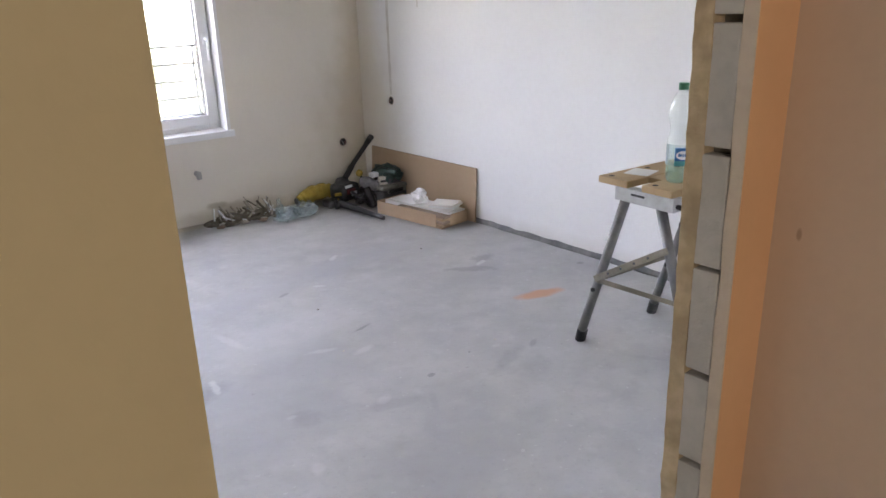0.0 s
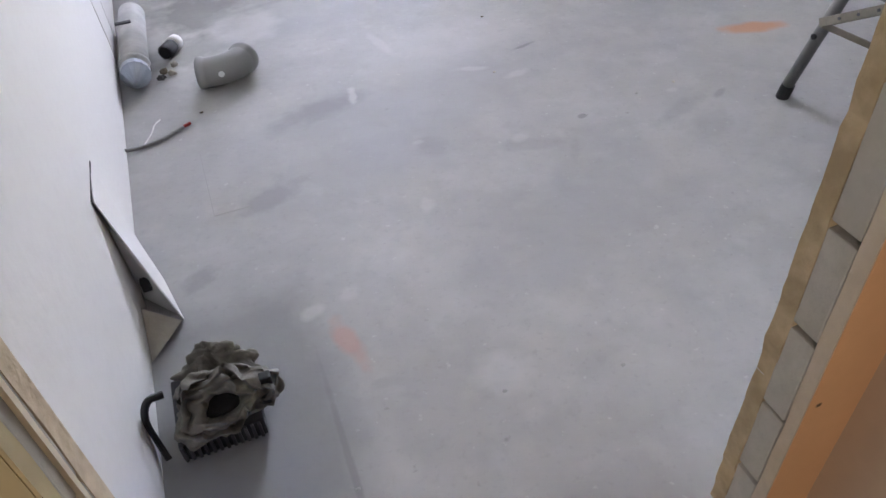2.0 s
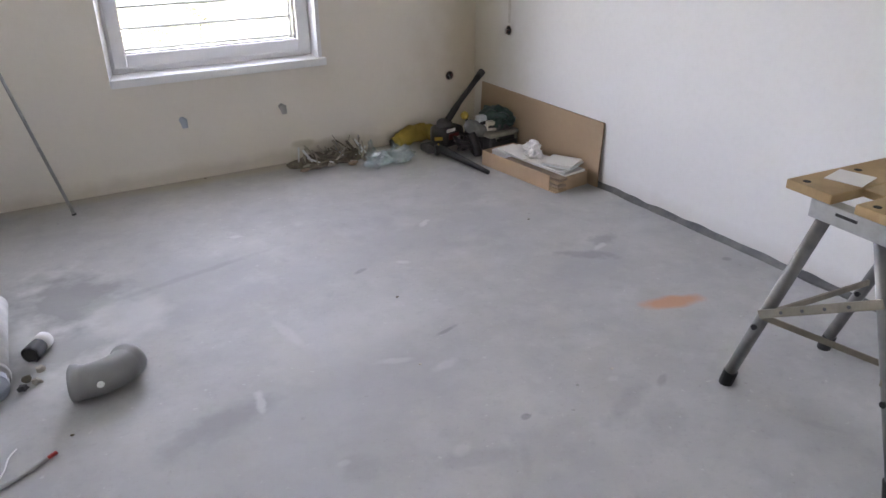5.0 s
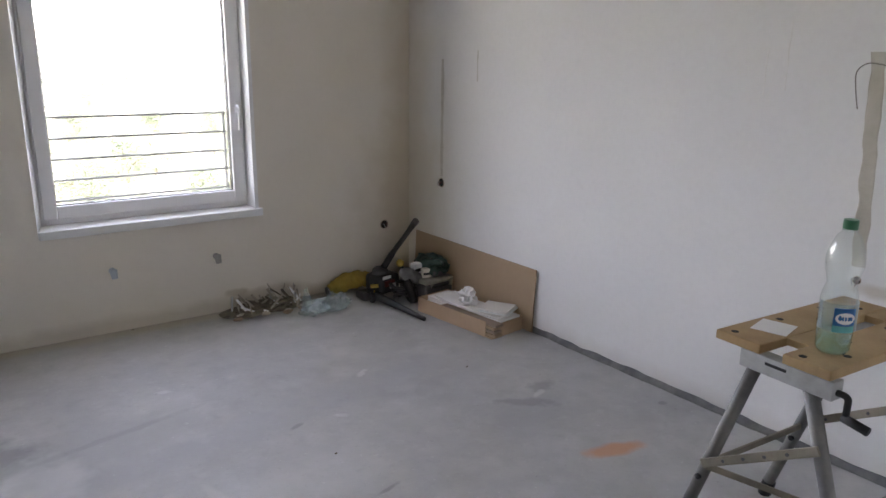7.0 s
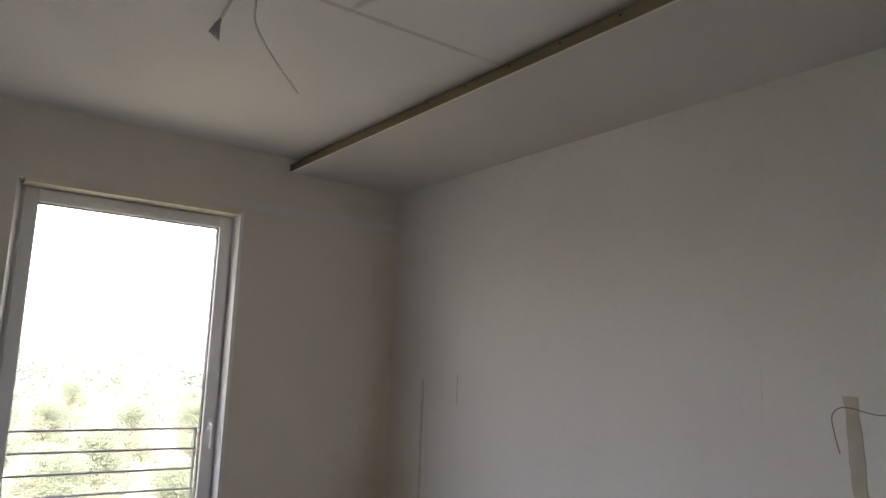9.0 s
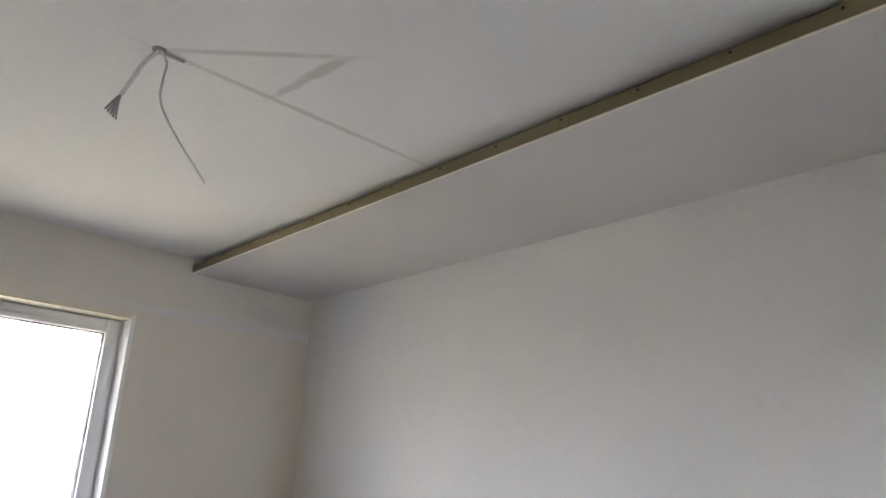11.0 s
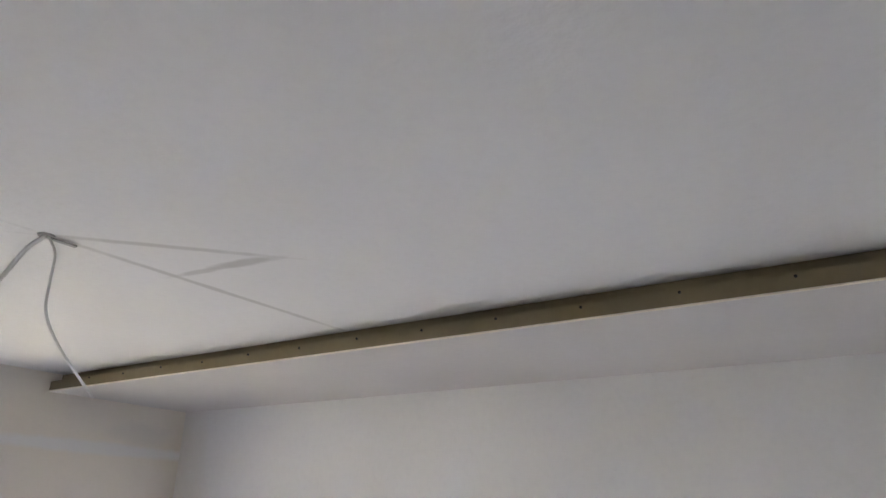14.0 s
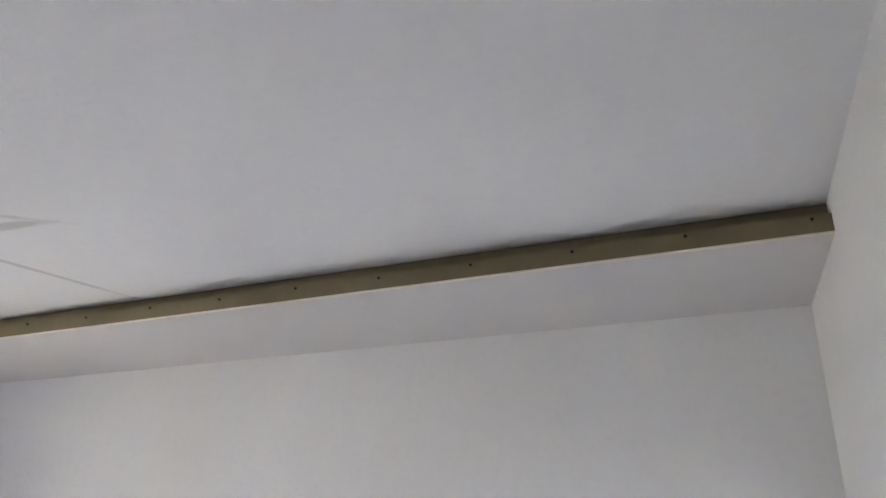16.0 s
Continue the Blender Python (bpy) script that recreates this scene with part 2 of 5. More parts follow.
# far wall browner along its foot and towards its right corner
spot("plaster", (0.52, 0.47, 0.38), (1.3, D, 0.0), (1.5, 9, 0.07), 0, 0.5, 0.6, 7)
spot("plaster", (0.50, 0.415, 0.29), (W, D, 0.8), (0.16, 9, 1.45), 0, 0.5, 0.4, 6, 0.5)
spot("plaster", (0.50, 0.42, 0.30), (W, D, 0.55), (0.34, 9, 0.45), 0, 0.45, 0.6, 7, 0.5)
spot("plaster", (0.73, 0.725, 0.71), (2.40, D, 2.372), (0.60, 9, 0.030), 0, 0.9, 0.35, 16, 0.3)
spot("plaster", (0.73, 0.725, 0.71), (0.30, D, 2.372), (0.42, 9, 0.030), 0, 0.9, 0.35, 16, 0.3)
spot("plaster", (0.62, 0.60, 0.56), (2.66, D, 2.46), (0.16, 9, 0.05), 0, 0.5, 0.7, 11, 0.4)
# side walls browner towards the far corners
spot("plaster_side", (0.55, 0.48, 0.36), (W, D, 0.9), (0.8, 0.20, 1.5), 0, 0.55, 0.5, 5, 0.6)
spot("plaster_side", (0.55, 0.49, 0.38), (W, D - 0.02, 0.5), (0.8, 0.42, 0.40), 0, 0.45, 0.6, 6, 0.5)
spot("plaster_side", (0.53, 0.50, 0.45), (W, 1.6, 0.0), (0.8, 2.4, 0.07), 0, 0.4, 0.6, 10, 0.5)
spot("plaster_side", (0.50, 0.43, 0.35), (W, 0.93, 0.665), (0.8, 0.11, 0.022), 0, 0.6, 0.5, 14, 0.4)
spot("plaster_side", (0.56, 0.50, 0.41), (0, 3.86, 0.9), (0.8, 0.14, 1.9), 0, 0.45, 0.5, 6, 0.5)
spot("hall_side", (0.22, 0.15, 0.10), (HX, -0.146, 0.951), (9, 0.004, 0.010), 0, 0.5, 0.4, 60)
spot("hall_side", (0.36, 0.27, 0.20), (HX, -0.32, 0.33), (9, 0.14, 0.06), 0, 0.4, 0.7, 10)
spot("hall_orange", (0.06, 0.05, 0.04), (1.008, JY, 0.403), (0.005, 9, 0.005), 0, 0.9, 0.3, 60)
pvc = mat("pvc", (0.80, 0.80, 0.81), 0.35, second=(0.77, 0.77, 0.78), grain=0.02, bump=0.0)
sill_white = mat("sill_white", (0.82, 0.82, 0.82), 0.4, grain=0.05, bump=0.05)
gasket = mat("gasket", (0.03, 0.03, 0.03), 0.6, bump=0)
steel_rail = mat("steel_rail", (0.16, 0.165, 0.17), 0.5, 0.3, bump=0.05)
foam = mat("foam", (0.13, 0.13, 0.135), 0.9, second=(0.22, 0.215, 0.205), big=9, amount=0.9, grain=0.4, bump=0.8, bump_scale=50)
black_plastic = mat("black_plastic", (0.018, 0.018, 0.019), 0.45, grain=0.2, bump=0.1)
dark_grey = mat("dark_grey", (0.06, 0.06, 0.062), 0.5, grain=0.2, bump=0.1)
grey_pvc = mat("grey_pvc", (0.235, 0.235, 0.235), 0.4, second=(0.28, 0.28, 0.275), big=10, grain=0.1, bump=0.05)
zinc = mat("zinc", (0.36, 0.39, 0.44), 0.40, 0.85, second=(0.26, 0.28, 0.32), big=14, grain=0.1, bump=0.08)
duct_wrap = mat("duct_wrap", (0.46, 0.455, 0.44), 0.8, second=(0.33, 0.325, 0.315), big=12, amount=0.8, grain=0.25, bump=0.3)
cardboard = mat("cardboard", (0.44, 0.31, 0.20), 0.85, second=(0.39, 0.27, 0.17), big=5, grain=0.12, bump=0.15)
fibreboard = mat("fibreboard", (0.365, 0.262, 0.168), 0.8, second=(0.325, 0.228, 0.142), big=3, grain=0.1, bump=0.1)
white_card = mat("white_card", (0.78, 0.76, 0.74), 0.7, big=6, grain=0.06, bump=0.1)
tissue = mat("tissue", (0.82, 0.80, 0.80), 0.9, big=10, grain=0.05, bump=0.3)
tile_brown = mat("tile_brown", (0.30, 0.22, 0.16), 0.6, big=6)
yellow_fabric = mat("yellow_fabric", (0.36, 0.25, 0.035), 0.75, second=(0.20, 0.14, 0.025), big=12, grain=0.25, bump=0.4)
dust_grey = mat("dust_grey", (0.20, 0.20, 0.20), 0.8, second=(0.11, 0.11, 0.108), big=22, amount=0.9, grain=0.3, bump=0.4)
case_grey = mat("case_grey", (0.23, 0.23, 0.20), 0.6, second=(0.15, 0.15, 0.13), big=12, amount=0.8, grain=0.25, bump=0.2)
green_plastic = mat("green_plastic", (0.014, 0.045, 0.036), 0.45, grain=0.2, bump=0.1)
grey_plastic = mat("grey_plastic", (0.36, 0.37, 0.38), 0.5, second=(0.3, 0.31, 0.32), big=9, grain=0.15, bump=0.1)
red_plastic = mat("red_plastic", (0.42, 0.04, 0.03), 0.5, bump=0)
dark_red = mat("dark_red", (0.10, 0.015, 0.015), 0.5, bump=0)
wood_scrap = mat("wood_scrap", (0.44, 0.40, 0.33), 0.85, second=(0.27, 0.24, 0.19), big=20, grain=0.3, random_tint=0.5, bump=0.2)
rubble_dark = mat("rubble_dark", (0.13, 0.11, 0.085), 0.95, second=(0.24, 0.21, 0.16), big=14, amount=0.9, grain=0.4, bump=0.6)
sack = mat("sack", (0.19, 0.178, 0.148), 0.92, second=(0.075, 0.07, 0.058), big=13, amount=0.9, grain=0.35, bump=0.5, bump_scale=160)
# black that stands for the shade down the sack's throat
throat_shade = mat("throat_shade", (0.012, 0.012, 0.012), 0.95, bump=0)
blue_can = mat("blue_can", (0.024, 0.105, 0.42), 0.30, second=(0.018, 0.075, 0.32), big=6, grain=0.08, bump=0.08)
can_cap = mat("can_cap", (0.47, 0.47, 0.46), 0.5, second=(0.31, 0.31, 0.31), big=14, grain=0.15, bump=0.1)
bench_wood = mat("bench_wood", (0.39, 0.26, 0.125), 0.6, second=(0.30, 0.19, 0.085), big=9, fine=70, amount=0.7, grain=0.3, bump=0.15)
bench_steel = mat("bench_steel", (0.42, 0.42, 0.42), 0.45, 0.35, second=(0.30, 0.29, 0.27), big=10, amount=0.8, grain=0.3, bump=0.2)
bench_dusty = mat("bench_dusty", (0.24, 0.21, 0.16), 0.75, 0.1, second=(0.15, 0.135, 0.105), big=12, amount=0.8, grain=0.3, bump=0.3)
leg_steel = mat("leg_steel", (0.14, 0.14, 0.14), 0.5, 0.2, second=(0.23, 0.215, 0.19), big=14, amount=0.7, grain=0.35, bump=0.2)
cable_white = mat("cable_white", (0.72, 0.71, 0.69), 0.6, bump=0)
cable_grey = mat("cable_grey", (0.33, 0.33, 0.32), 0.6, bump=0)
# near black, stands in for the shade inside holes and slits
hole_shade = mat("hole_shade", (0.02, 0.016, 0.014), 0.8, bump=0)
socket_rim = mat("socket_rim", (0.40, 0.33, 0.26), 0.9, bump=0.3)
patch_plaster = mat("patch_plaster", (0.50, 0.465, 0.395), 0.95, second=(0.42, 0.385, 0.32), big=9, amount=0.8, grain=0.15, bump=0.5, bump_scale=50)
chase_dark = mat("chase_dark", (0.50, 0.47, 0.42), 0.95, second=(0.60, 0.575, 0.53), big=16, amount=0.9, grain=0.2, bump=0.4)
scrape = mat("scrape", (0.65, 0.635, 0.605), 0.95, second=(0.73, 0.715, 0.69), big=16, amount=0.9, grain=0.15, bump=0.3)
torn_paper = mat("torn_paper", (0.40, 0.37, 0.325), 0.95, second=(0.32, 0.29, 0.25), big=14, grain=0.25, bump=0.3)
hall_edge = mat("hall_edge", (0.60, 0.52, 0.41), 0.9, second=(0.50, 0.44, 0.35), big=10, grain=0.2, bump=0.4)
thin_wire = mat("thin_wire", (0.22, 0.20, 0.18), 0.7, bump=0)
stub_blue = mat("stub_blue", (0.42, 0.46, 0.52), 0.6, bump=0.1)
stub_grey = mat("stub_grey", (0.40, 0.385, 0.37), 0.7, bump=0.1)
screw_metal = mat("screw_metal", (0.02, 0.02, 0.02), 0.5, 0.5, bump=0)
label_blue = mat("label_blue", (0.02, 0.16, 0.42), 0.4, bump=0)
label_teal = mat("label_teal", (0.10, 0.42, 0.42), 0.4, bump=0)
label_white = mat("label_white", (0.75, 0.77, 0.78), 0.4, bump=0)
cap_green = mat("cap_green", (0.015, 0.14, 0.055), 0.4, bump=0)
bark = mat("bark", (0.12, 0.09, 0.065), 0.95, big=3)
foliage = mat("foliage", (0.112, 0.138, 0.095), 0.9, second=(0.17, 0.19, 0.14), big=0.5, fine=2.0, amount=1.0, grain=0.2, bump=0)
woods_leaf = mat("woods_leaf", (0.13, 0.15, 0.135), 0.9, second=(0.18, 0.195, 0.17), big=0.12, fine=1.0, amount=1.0, grain=0.2, bump=0)
for _name in ("foliage", "woods_leaf"):                 # thin leaves let half of the light through
    _n, _l, _b = m_tools[_name][:3]
    _tl, _ms = _n.new("ShaderNodeBsdfTranslucent"), _n.new("ShaderNodeMixShader")
    _ms.inputs[0].default_value = 0.45
    _l.new(m_col[_name], _tl.inputs[0])
    _l.new(_b.outputs[0], _ms.inputs[1])
    _l.new(_tl.outputs[0], _ms.inputs[2])
    _l.new(_ms.outputs[0], _n["Material Output"].inputs["Surface"])
meadow = mat("meadow", (0.15, 0.145, 0.095), 0.95, second=(0.12, 0.12, 0.075), big=0.05, fine=1.0, bump=0)


def glass_mat(name, colour, rough=0.0, ior=1.45):
    m = bpy.data.materials.new(name)
    m.use_nodes = True
    b = m.node_tree.nodes["Principled BSDF"]
    b.inputs["Base Color"].default_value = (*colour, 1)
    b.inputs["Transmission Weight"].default_value = 1.0
    b.inputs["Roughness"].default_value, b.inputs["IOR"].default_value = rough, ior
    return m


def clear_plastic(name, tint, haze_colour, haze, rough=0.08):
    """Thin clear plastic: mostly see-through, a little haze and gloss."""
    m = bpy.data.materials.new(name)
    m.use_nodes = True
    n, l = m.node_tree.nodes, m.node_tree.links
    n.remove(n["Principled BSDF"])
    tr, df, gl = n.new("ShaderNodeBsdfTransparent"), n.new("ShaderNodeBsdfDiffuse"), n.new("ShaderNodeBsdfGlossy")
    tr.inputs[0].default_value, df.inputs[0].default_value = (*tint, 1), (*haze_colour, 1)
    gl.inputs["Roughness"].default_value = rough
    m1, m2 = n.new("ShaderNodeMixShader"), n.new("ShaderNodeMixShader")
    m1.inputs[0].default_value = haze
    l.new(tr.outputs[0], m1.inputs[1])
    l.new(df.outputs[0], m1.inputs[2])
    lw = n.new("ShaderNodeLayerWeight")
    lw.inputs["Blend"].default_value = 0.25
    gk = n.new("ShaderNodeMapRange")
    gk.inputs[3].default_value, gk.inputs[4].default_value = 0.05, 0.55
    l.new(lw.outputs["Facing"], gk.inputs[0])
    l.new(gk.outputs[0], m2.inputs[0])
    l.new(m1.outputs[0], m2.inputs[1])
    l.new(gl.outputs[0], m2.inputs[2])
    l.new(m2.outputs[0], n["Material Output"].inputs["Surface"])
    return m


pane_glass = glass_mat("pane_glass", (0.98, 0.99, 0.985), 0.0, 1.01)
bottle_pet = clear_plastic("bottle_pet", (0.955, 0.985, 0.975), (0.60, 0.74, 0.70), 0.02, 0.05)
bottle_base = clear_plastic("bottle_base", (0.80, 0.95, 0.90), (0.25, 0.60, 0.50), 0.06)
label_film = clear_plastic("label_film", (0.86, 0.95, 0.97), (0.55, 0.72, 0.78), 0.18, 0.3)
clear_film = clear_plastic("clear_film", (0.92, 0.96, 0.97), (0.60, 0.72, 0.75), 0.20, 0.2)


# ---- mesh helpers ----
ORIG = {}


def thing(name, base, label, category, group="", kind=""):
    e = new(name)
    e.empty_display_size = 0.1
    e.location = base
    ORIG[e] = Vector(base)
    return tagged(e, label, category, group, kind)


def link_bm(name, bm, material, smooth=False):
    me = bpy.data.meshes.new(name)
    bmesh.ops.recalc_face_normals(bm, faces=bm.faces)
    if smooth:
        for f in bm.faces:
            f.smooth = True
    bm.to_mesh(me)
    bm.free()
    me.materials.append(material)
    return new(name, me)


def part(name, bm, material, parent, label="", smooth=False):
    """One mesh under a thing or a part; the bmesh is in world metres."""
    base = ORIG[parent]
    bmesh.ops.translate(bm, verts=bm.verts, vec=-base)
    ob = link_bm(name, bm, material, smooth)
    ob.parent = parent
    ORIG[ob] = base
    return tagged(ob, label)


def solid(name, bm, material, label, category, kind="", smooth=False, group=""):
    """A top-level thing of one mesh, with its origin at its base."""
    xs, ys, zs = zip(*[v.co for v in bm.verts])
    base = Vector(((min(xs) + max(xs)) / 2, (min(ys) + max(ys)) / 2, min(zs)))
    bmesh.ops.translate(bm, verts=bm.verts, vec=-base)
    ob = link_bm(name, bm, material, smooth)
    ob.location = base
    ORIG[ob] = base
    return tagged(ob, label, category, group, kind)


def box(x0, x1, y0, y1, z0, z1, bevel=0.0, bm=None, turn=None):
    bm = bm or bmesh.new()
    r = bmesh.ops.create_cube(bm, size=1)
    vs = r["verts"]
    bmesh.ops.scale(bm, verts=vs, vec=(x1 - x0, y1 - y0, z1 - z0))
    if bevel:
        es = list({e for v in vs for e in v.link_edges})
        r = bmesh.ops.bevel(bm, geom=es, offset=bevel, segments=2, affect="EDGES", profile=0.6)
        vs = list({v for v in r["verts"]} | {v for f in r["faces"] for v in f.verts} | {v for v in vs if v.is_valid})
    if turn:
        bmesh.ops.rotate(bm, verts=vs, cent=(0, 0, 0), matrix=turn.to_3x3())
    bmesh.ops.translate(bm, verts=vs, vec=((x0 + x1) / 2, (y0 + y1) / 2, (z0 + z1) / 2))
    return bm


def smooth_path(pts, n=8):
    """Catmull-Rom through the points."""
    p = [Vector(q) for q in pts]
    p = [p[0] * 2 - p[1]] + p + [p[-1] * 2 - p[-2]]
    out = []
    for i in range(1, len(p) - 2):
        for k in range(n):
            t = k / n
            out.append(0.5 * ((2 * p[i]) + (p[i + 1] - p[i - 1]) * t + (2 * p[i - 1] - 5 * p[i] + 4 * p[i + 1] - p[i + 2]) * t * t + (3 * p[i] - p[i - 1] - 3 * p[i + 1] + p[i + 2]) * t ** 3))
    out.append(p[-2])
    return out


def tube(path, radius, seg=10, bm=None, cap=True, squash=1.0):
    """A round bar along a path; radius may be a function of 0..1."""
    bm = bm or bmesh.new()
    path = [Vector(q) for q in path]
    rings, side = [], None
    for i, c in enumerate(path):
        d = (path[min(i + 1, len(path) - 1)] - path[max(i - 1, 0)]).normalized()
        if side is None:
            side = d.orthogonal().normalized()
        side = (side - d * side.dot(d)).normalized()
        up = d.cross(side)
        r = radius(i / (len(path) - 1)) if callable(radius) else radius
        rings.append([bm.verts.new(c + (side * math.cos(a) + up * math.sin(a) * squash) * r) for a in [2 * math.pi * k / seg for k in range(seg)]])
    for a, b in zip(rings, rings[1:]):
        for k in range(seg):
            bm.faces.new((a[k], a[(k + 1) % seg], b[(k + 1) % seg], b[k]))
    if cap:
        bm.faces.new(rings[0][::-1])
        bm.faces.new(rings[-1])
    return bm


def lathe(profile, centre, seg=32, bm=None, m=None):
    bm = bm or bmesh.new()
    rings = [[bm.verts.new((r * math.cos(2 * math.pi * k / seg), r * math.sin(2 * math.pi * k / seg), z)) for k in range(seg)] for r, z in profile]
    for a, b in zip(rings, rings[1:]):
        for k in range(seg):
            bm.faces.new((a[k], a[(k + 1) % seg], b[(k + 1) % seg], b[k]))
    vs = [v for r in rings for v in r]
    if m:
        bmesh.ops.transform(bm, matrix=m, verts=vs)
    bmesh.ops.translate(bm, verts=vs, vec=centre)
    return bm


def slab(points, z0, z1, bm=None):
    """A plan outline raised from z0 to z1."""
    bm = bm or bmesh.new()
    lo = [bm.verts.new((x, y, z0)) for x, y in points]
    hi = [bm.verts.new((x, y, z1)) for x, y in points]
    k = len(points)
    bm.faces.new(lo[::-1])
    bm.faces.new(hi)
    for i in range(k):
        bm.faces.new((lo[i], lo[(i + 1) % k], hi[(i + 1) % k], hi[i]))
    return bm


def crumple(bm, amount, scale, seed=0):
    for v in bm.verts:
        v.co += noise.noise_vector(v.co * scale + Vector((seed * 7.3, seed * 3.1, seed))) * amount
    return bm


def lump(centre, radii, detail=3, amount=0.2, scale=6.0, seed=0, bm=None):
    bm = bm or bmesh.new()
    r = bmesh.ops.create_icosphere(bm, subdivisions=detail, radius=1)
    for v in r["verts"]:
        k = 1 + amount * noise.noise(v.co * 1.7 + Vector((seed, 0, 0))) + 0.5 * amount * noise.noise(v.co * scale + Vector((0, seed, 0)))
        v.co = Vector(centre) + Vector((v.co.x * radii[0], v.co.y * radii[1], v.co.z * radii[2])) * k
    return bm


# ---- setting ----
T = 0.12


def lean_jamb(bm):
    """The right side of the door opening leans in a little towards its head."""
    for v in bm.verts:
        if v.co.x < JR + 0.005:
            v.co.x -= 0.013 * v.co.z
    return bm


HB = -2.6   # back of the hall
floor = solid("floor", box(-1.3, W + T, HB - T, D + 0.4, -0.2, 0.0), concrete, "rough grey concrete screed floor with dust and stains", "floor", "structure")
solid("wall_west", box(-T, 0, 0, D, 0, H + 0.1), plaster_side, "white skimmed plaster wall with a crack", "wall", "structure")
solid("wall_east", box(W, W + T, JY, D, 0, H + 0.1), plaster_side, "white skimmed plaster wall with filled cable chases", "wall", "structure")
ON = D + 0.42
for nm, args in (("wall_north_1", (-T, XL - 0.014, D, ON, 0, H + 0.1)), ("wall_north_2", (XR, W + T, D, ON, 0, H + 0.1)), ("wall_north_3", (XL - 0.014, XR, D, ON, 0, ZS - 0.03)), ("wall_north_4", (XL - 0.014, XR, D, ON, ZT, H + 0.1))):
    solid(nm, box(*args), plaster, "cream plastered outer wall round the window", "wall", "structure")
ceiling = solid("ceiling", box(-T, W + T, JY, ON, H, H + 0.2), ceiling_paint, "white painted ceiling with grey filler lines", "ceiling", "structure")
# door wall, with its opening; the jambs show the blocks
wd = 0.014
solid("wall_south_1", box(-1.3, JL - 0.012, JY + wd, -wd, 0, H), mortar, "block core of the door wall", "wall", "structure")
solid("wall_south_2", box(JR + 0.012, W, JY + wd, -wd, 0, H), mortar, "block core of the door wall", "wall", "structure")
solid("wall_south_3", box(JL - 0.012, JR + 0.012, JY + wd, -wd, 2.08, H), mortar, "block core over the door opening", "wall", "structure")
solid("wall_south_room_face_1", box(0, JL, -wd, 0, 0, H), plaster_side, "white plaster on the door wall", "wall", "structure")
solid("wall_south_room_face_2", lean_jamb(box(JR, W, -wd, 0, 0, H)), plaster_side, "white plaster on the door wall", "wall", "structure")
solid("wall_south_room_face_3", box(JL, JR - 0.036, -wd, 0, 2.08, H), plaster_side, "white plaster over the door opening", "wall", "structure")
solid("wall_south_hall_face_1", box(-1.3, JL, JY, JY + wd, 0, H), hall_paint, "ochre painted hall wall", "wall", "structure")
solid("wall_south_hall_face_2", lean_jamb(box(JR, HX, JY, JY + wd, 0, H)), hall_orange, "orange strip of hall wall", "wall", "structure")
solid("wall_south_hall_face_3", box(JL, JR - 0.036, JY, JY + wd, 2.08, H), hall_paint, "ochre painted hall wall over the opening", "wall", "structure")
# hall
solid("wall_hall_east", box(HX, HX + T, HB, JY, 0, H + 0.1), hall_side, "ochre painted hall wall", "wall", "structure")
solid("wall_hall_west", box(-1.3 - T, -1.3, HB, JY, 0, H + 0.1), hall_paint, "ochre painted hall wall", "wall", "structure")
solid("wall_hall_south", box(-1.3, HX, HB - T, HB, 0, H + 0.1), hall_paint, "ochre painted hall wall", "wall", "structure")
solid("ceiling_hall", box(-1.3 - T, HX + T, HB - T, JY, H, H + 0.2), ceiling_paint, "white hall ceiling", "ceiling", "structure")

# ---- dropped soffit along the side wall ----
soffit = thing("soffit", ((F + W) / 2, D / 2, S), "white painted plasterboard soffit box under the ceiling", "soffit", kind="structure")
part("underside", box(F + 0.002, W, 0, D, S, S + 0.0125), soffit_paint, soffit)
part("lip", box(F, F + 0.0125, 0, D, S + 0.004, S + 0.046), raw_board, soffit, "bare brown board lip with screws")
# board added so the gap over the lip shows a soft brown shade
part("backing_board", box(F + 0.050, F + 0.062, 0, D, S + 0.0165, H - 0.002), raw_board, soffit, "brown board added behind the lip to shade the gap")
# added brown layer, cuts the light bouncing about in the cove
part("liner", box(F + 0.0126, W, 0, D, S + 0.0126, S + 0.016), fibreboard, soffit, "brown board added inside the cove to dim it")
part("bead", box(F - 0.0015, F + 0.003, 0, D, S - 0.001, S + 0.004), board_edge, soffit, "cream corner bead")
for i in range(14):
    y = 0.04 + 0.268 * i
    part("screw", lathe([(0.0005, -0.0005), (0.0042, -0.0005), (0.0042, 0.0025), (0.0005, 0.0015)], (F - 0.0008, y, S + 0.036 + 0.002 * math.sin(i * 3)), 8, m=Matrix.Rotation(radians(-90), 4, "Y")), screw_metal, soffit)

# ---- window ----
wy = D + 0.11
window = thing("window_1", ((XL + XR) / 2, wy, ZS), "white plastic tilt-and-turn window with one large pane", "window", kind="structure")


def frame_ring(x0, x1, z0, z1, w, y0, y1, bevel):
    bm = box(x0, x0 + w, y0, y1, z0, z1, bevel)
    box(x1 - w, x1, y0, y1, z0, z1, bevel, bm)
    box(x0 + w - 0.001, x1 - w + 0.001, y0 + 0.0015, y1, z0, z0 + w, bevel, bm)
    box(x0 + w - 0.001, x1 - w + 0.001, y0 + 0.0015, y1, z1 - w, z1, bevel, bm)
    return bm


part("window_frame", frame_ring(XL + 0.002, XR - 0.002, ZS + 0.002, ZT - 0.002, 0.05, wy, wy + 0.07, 0.004), pvc, window)
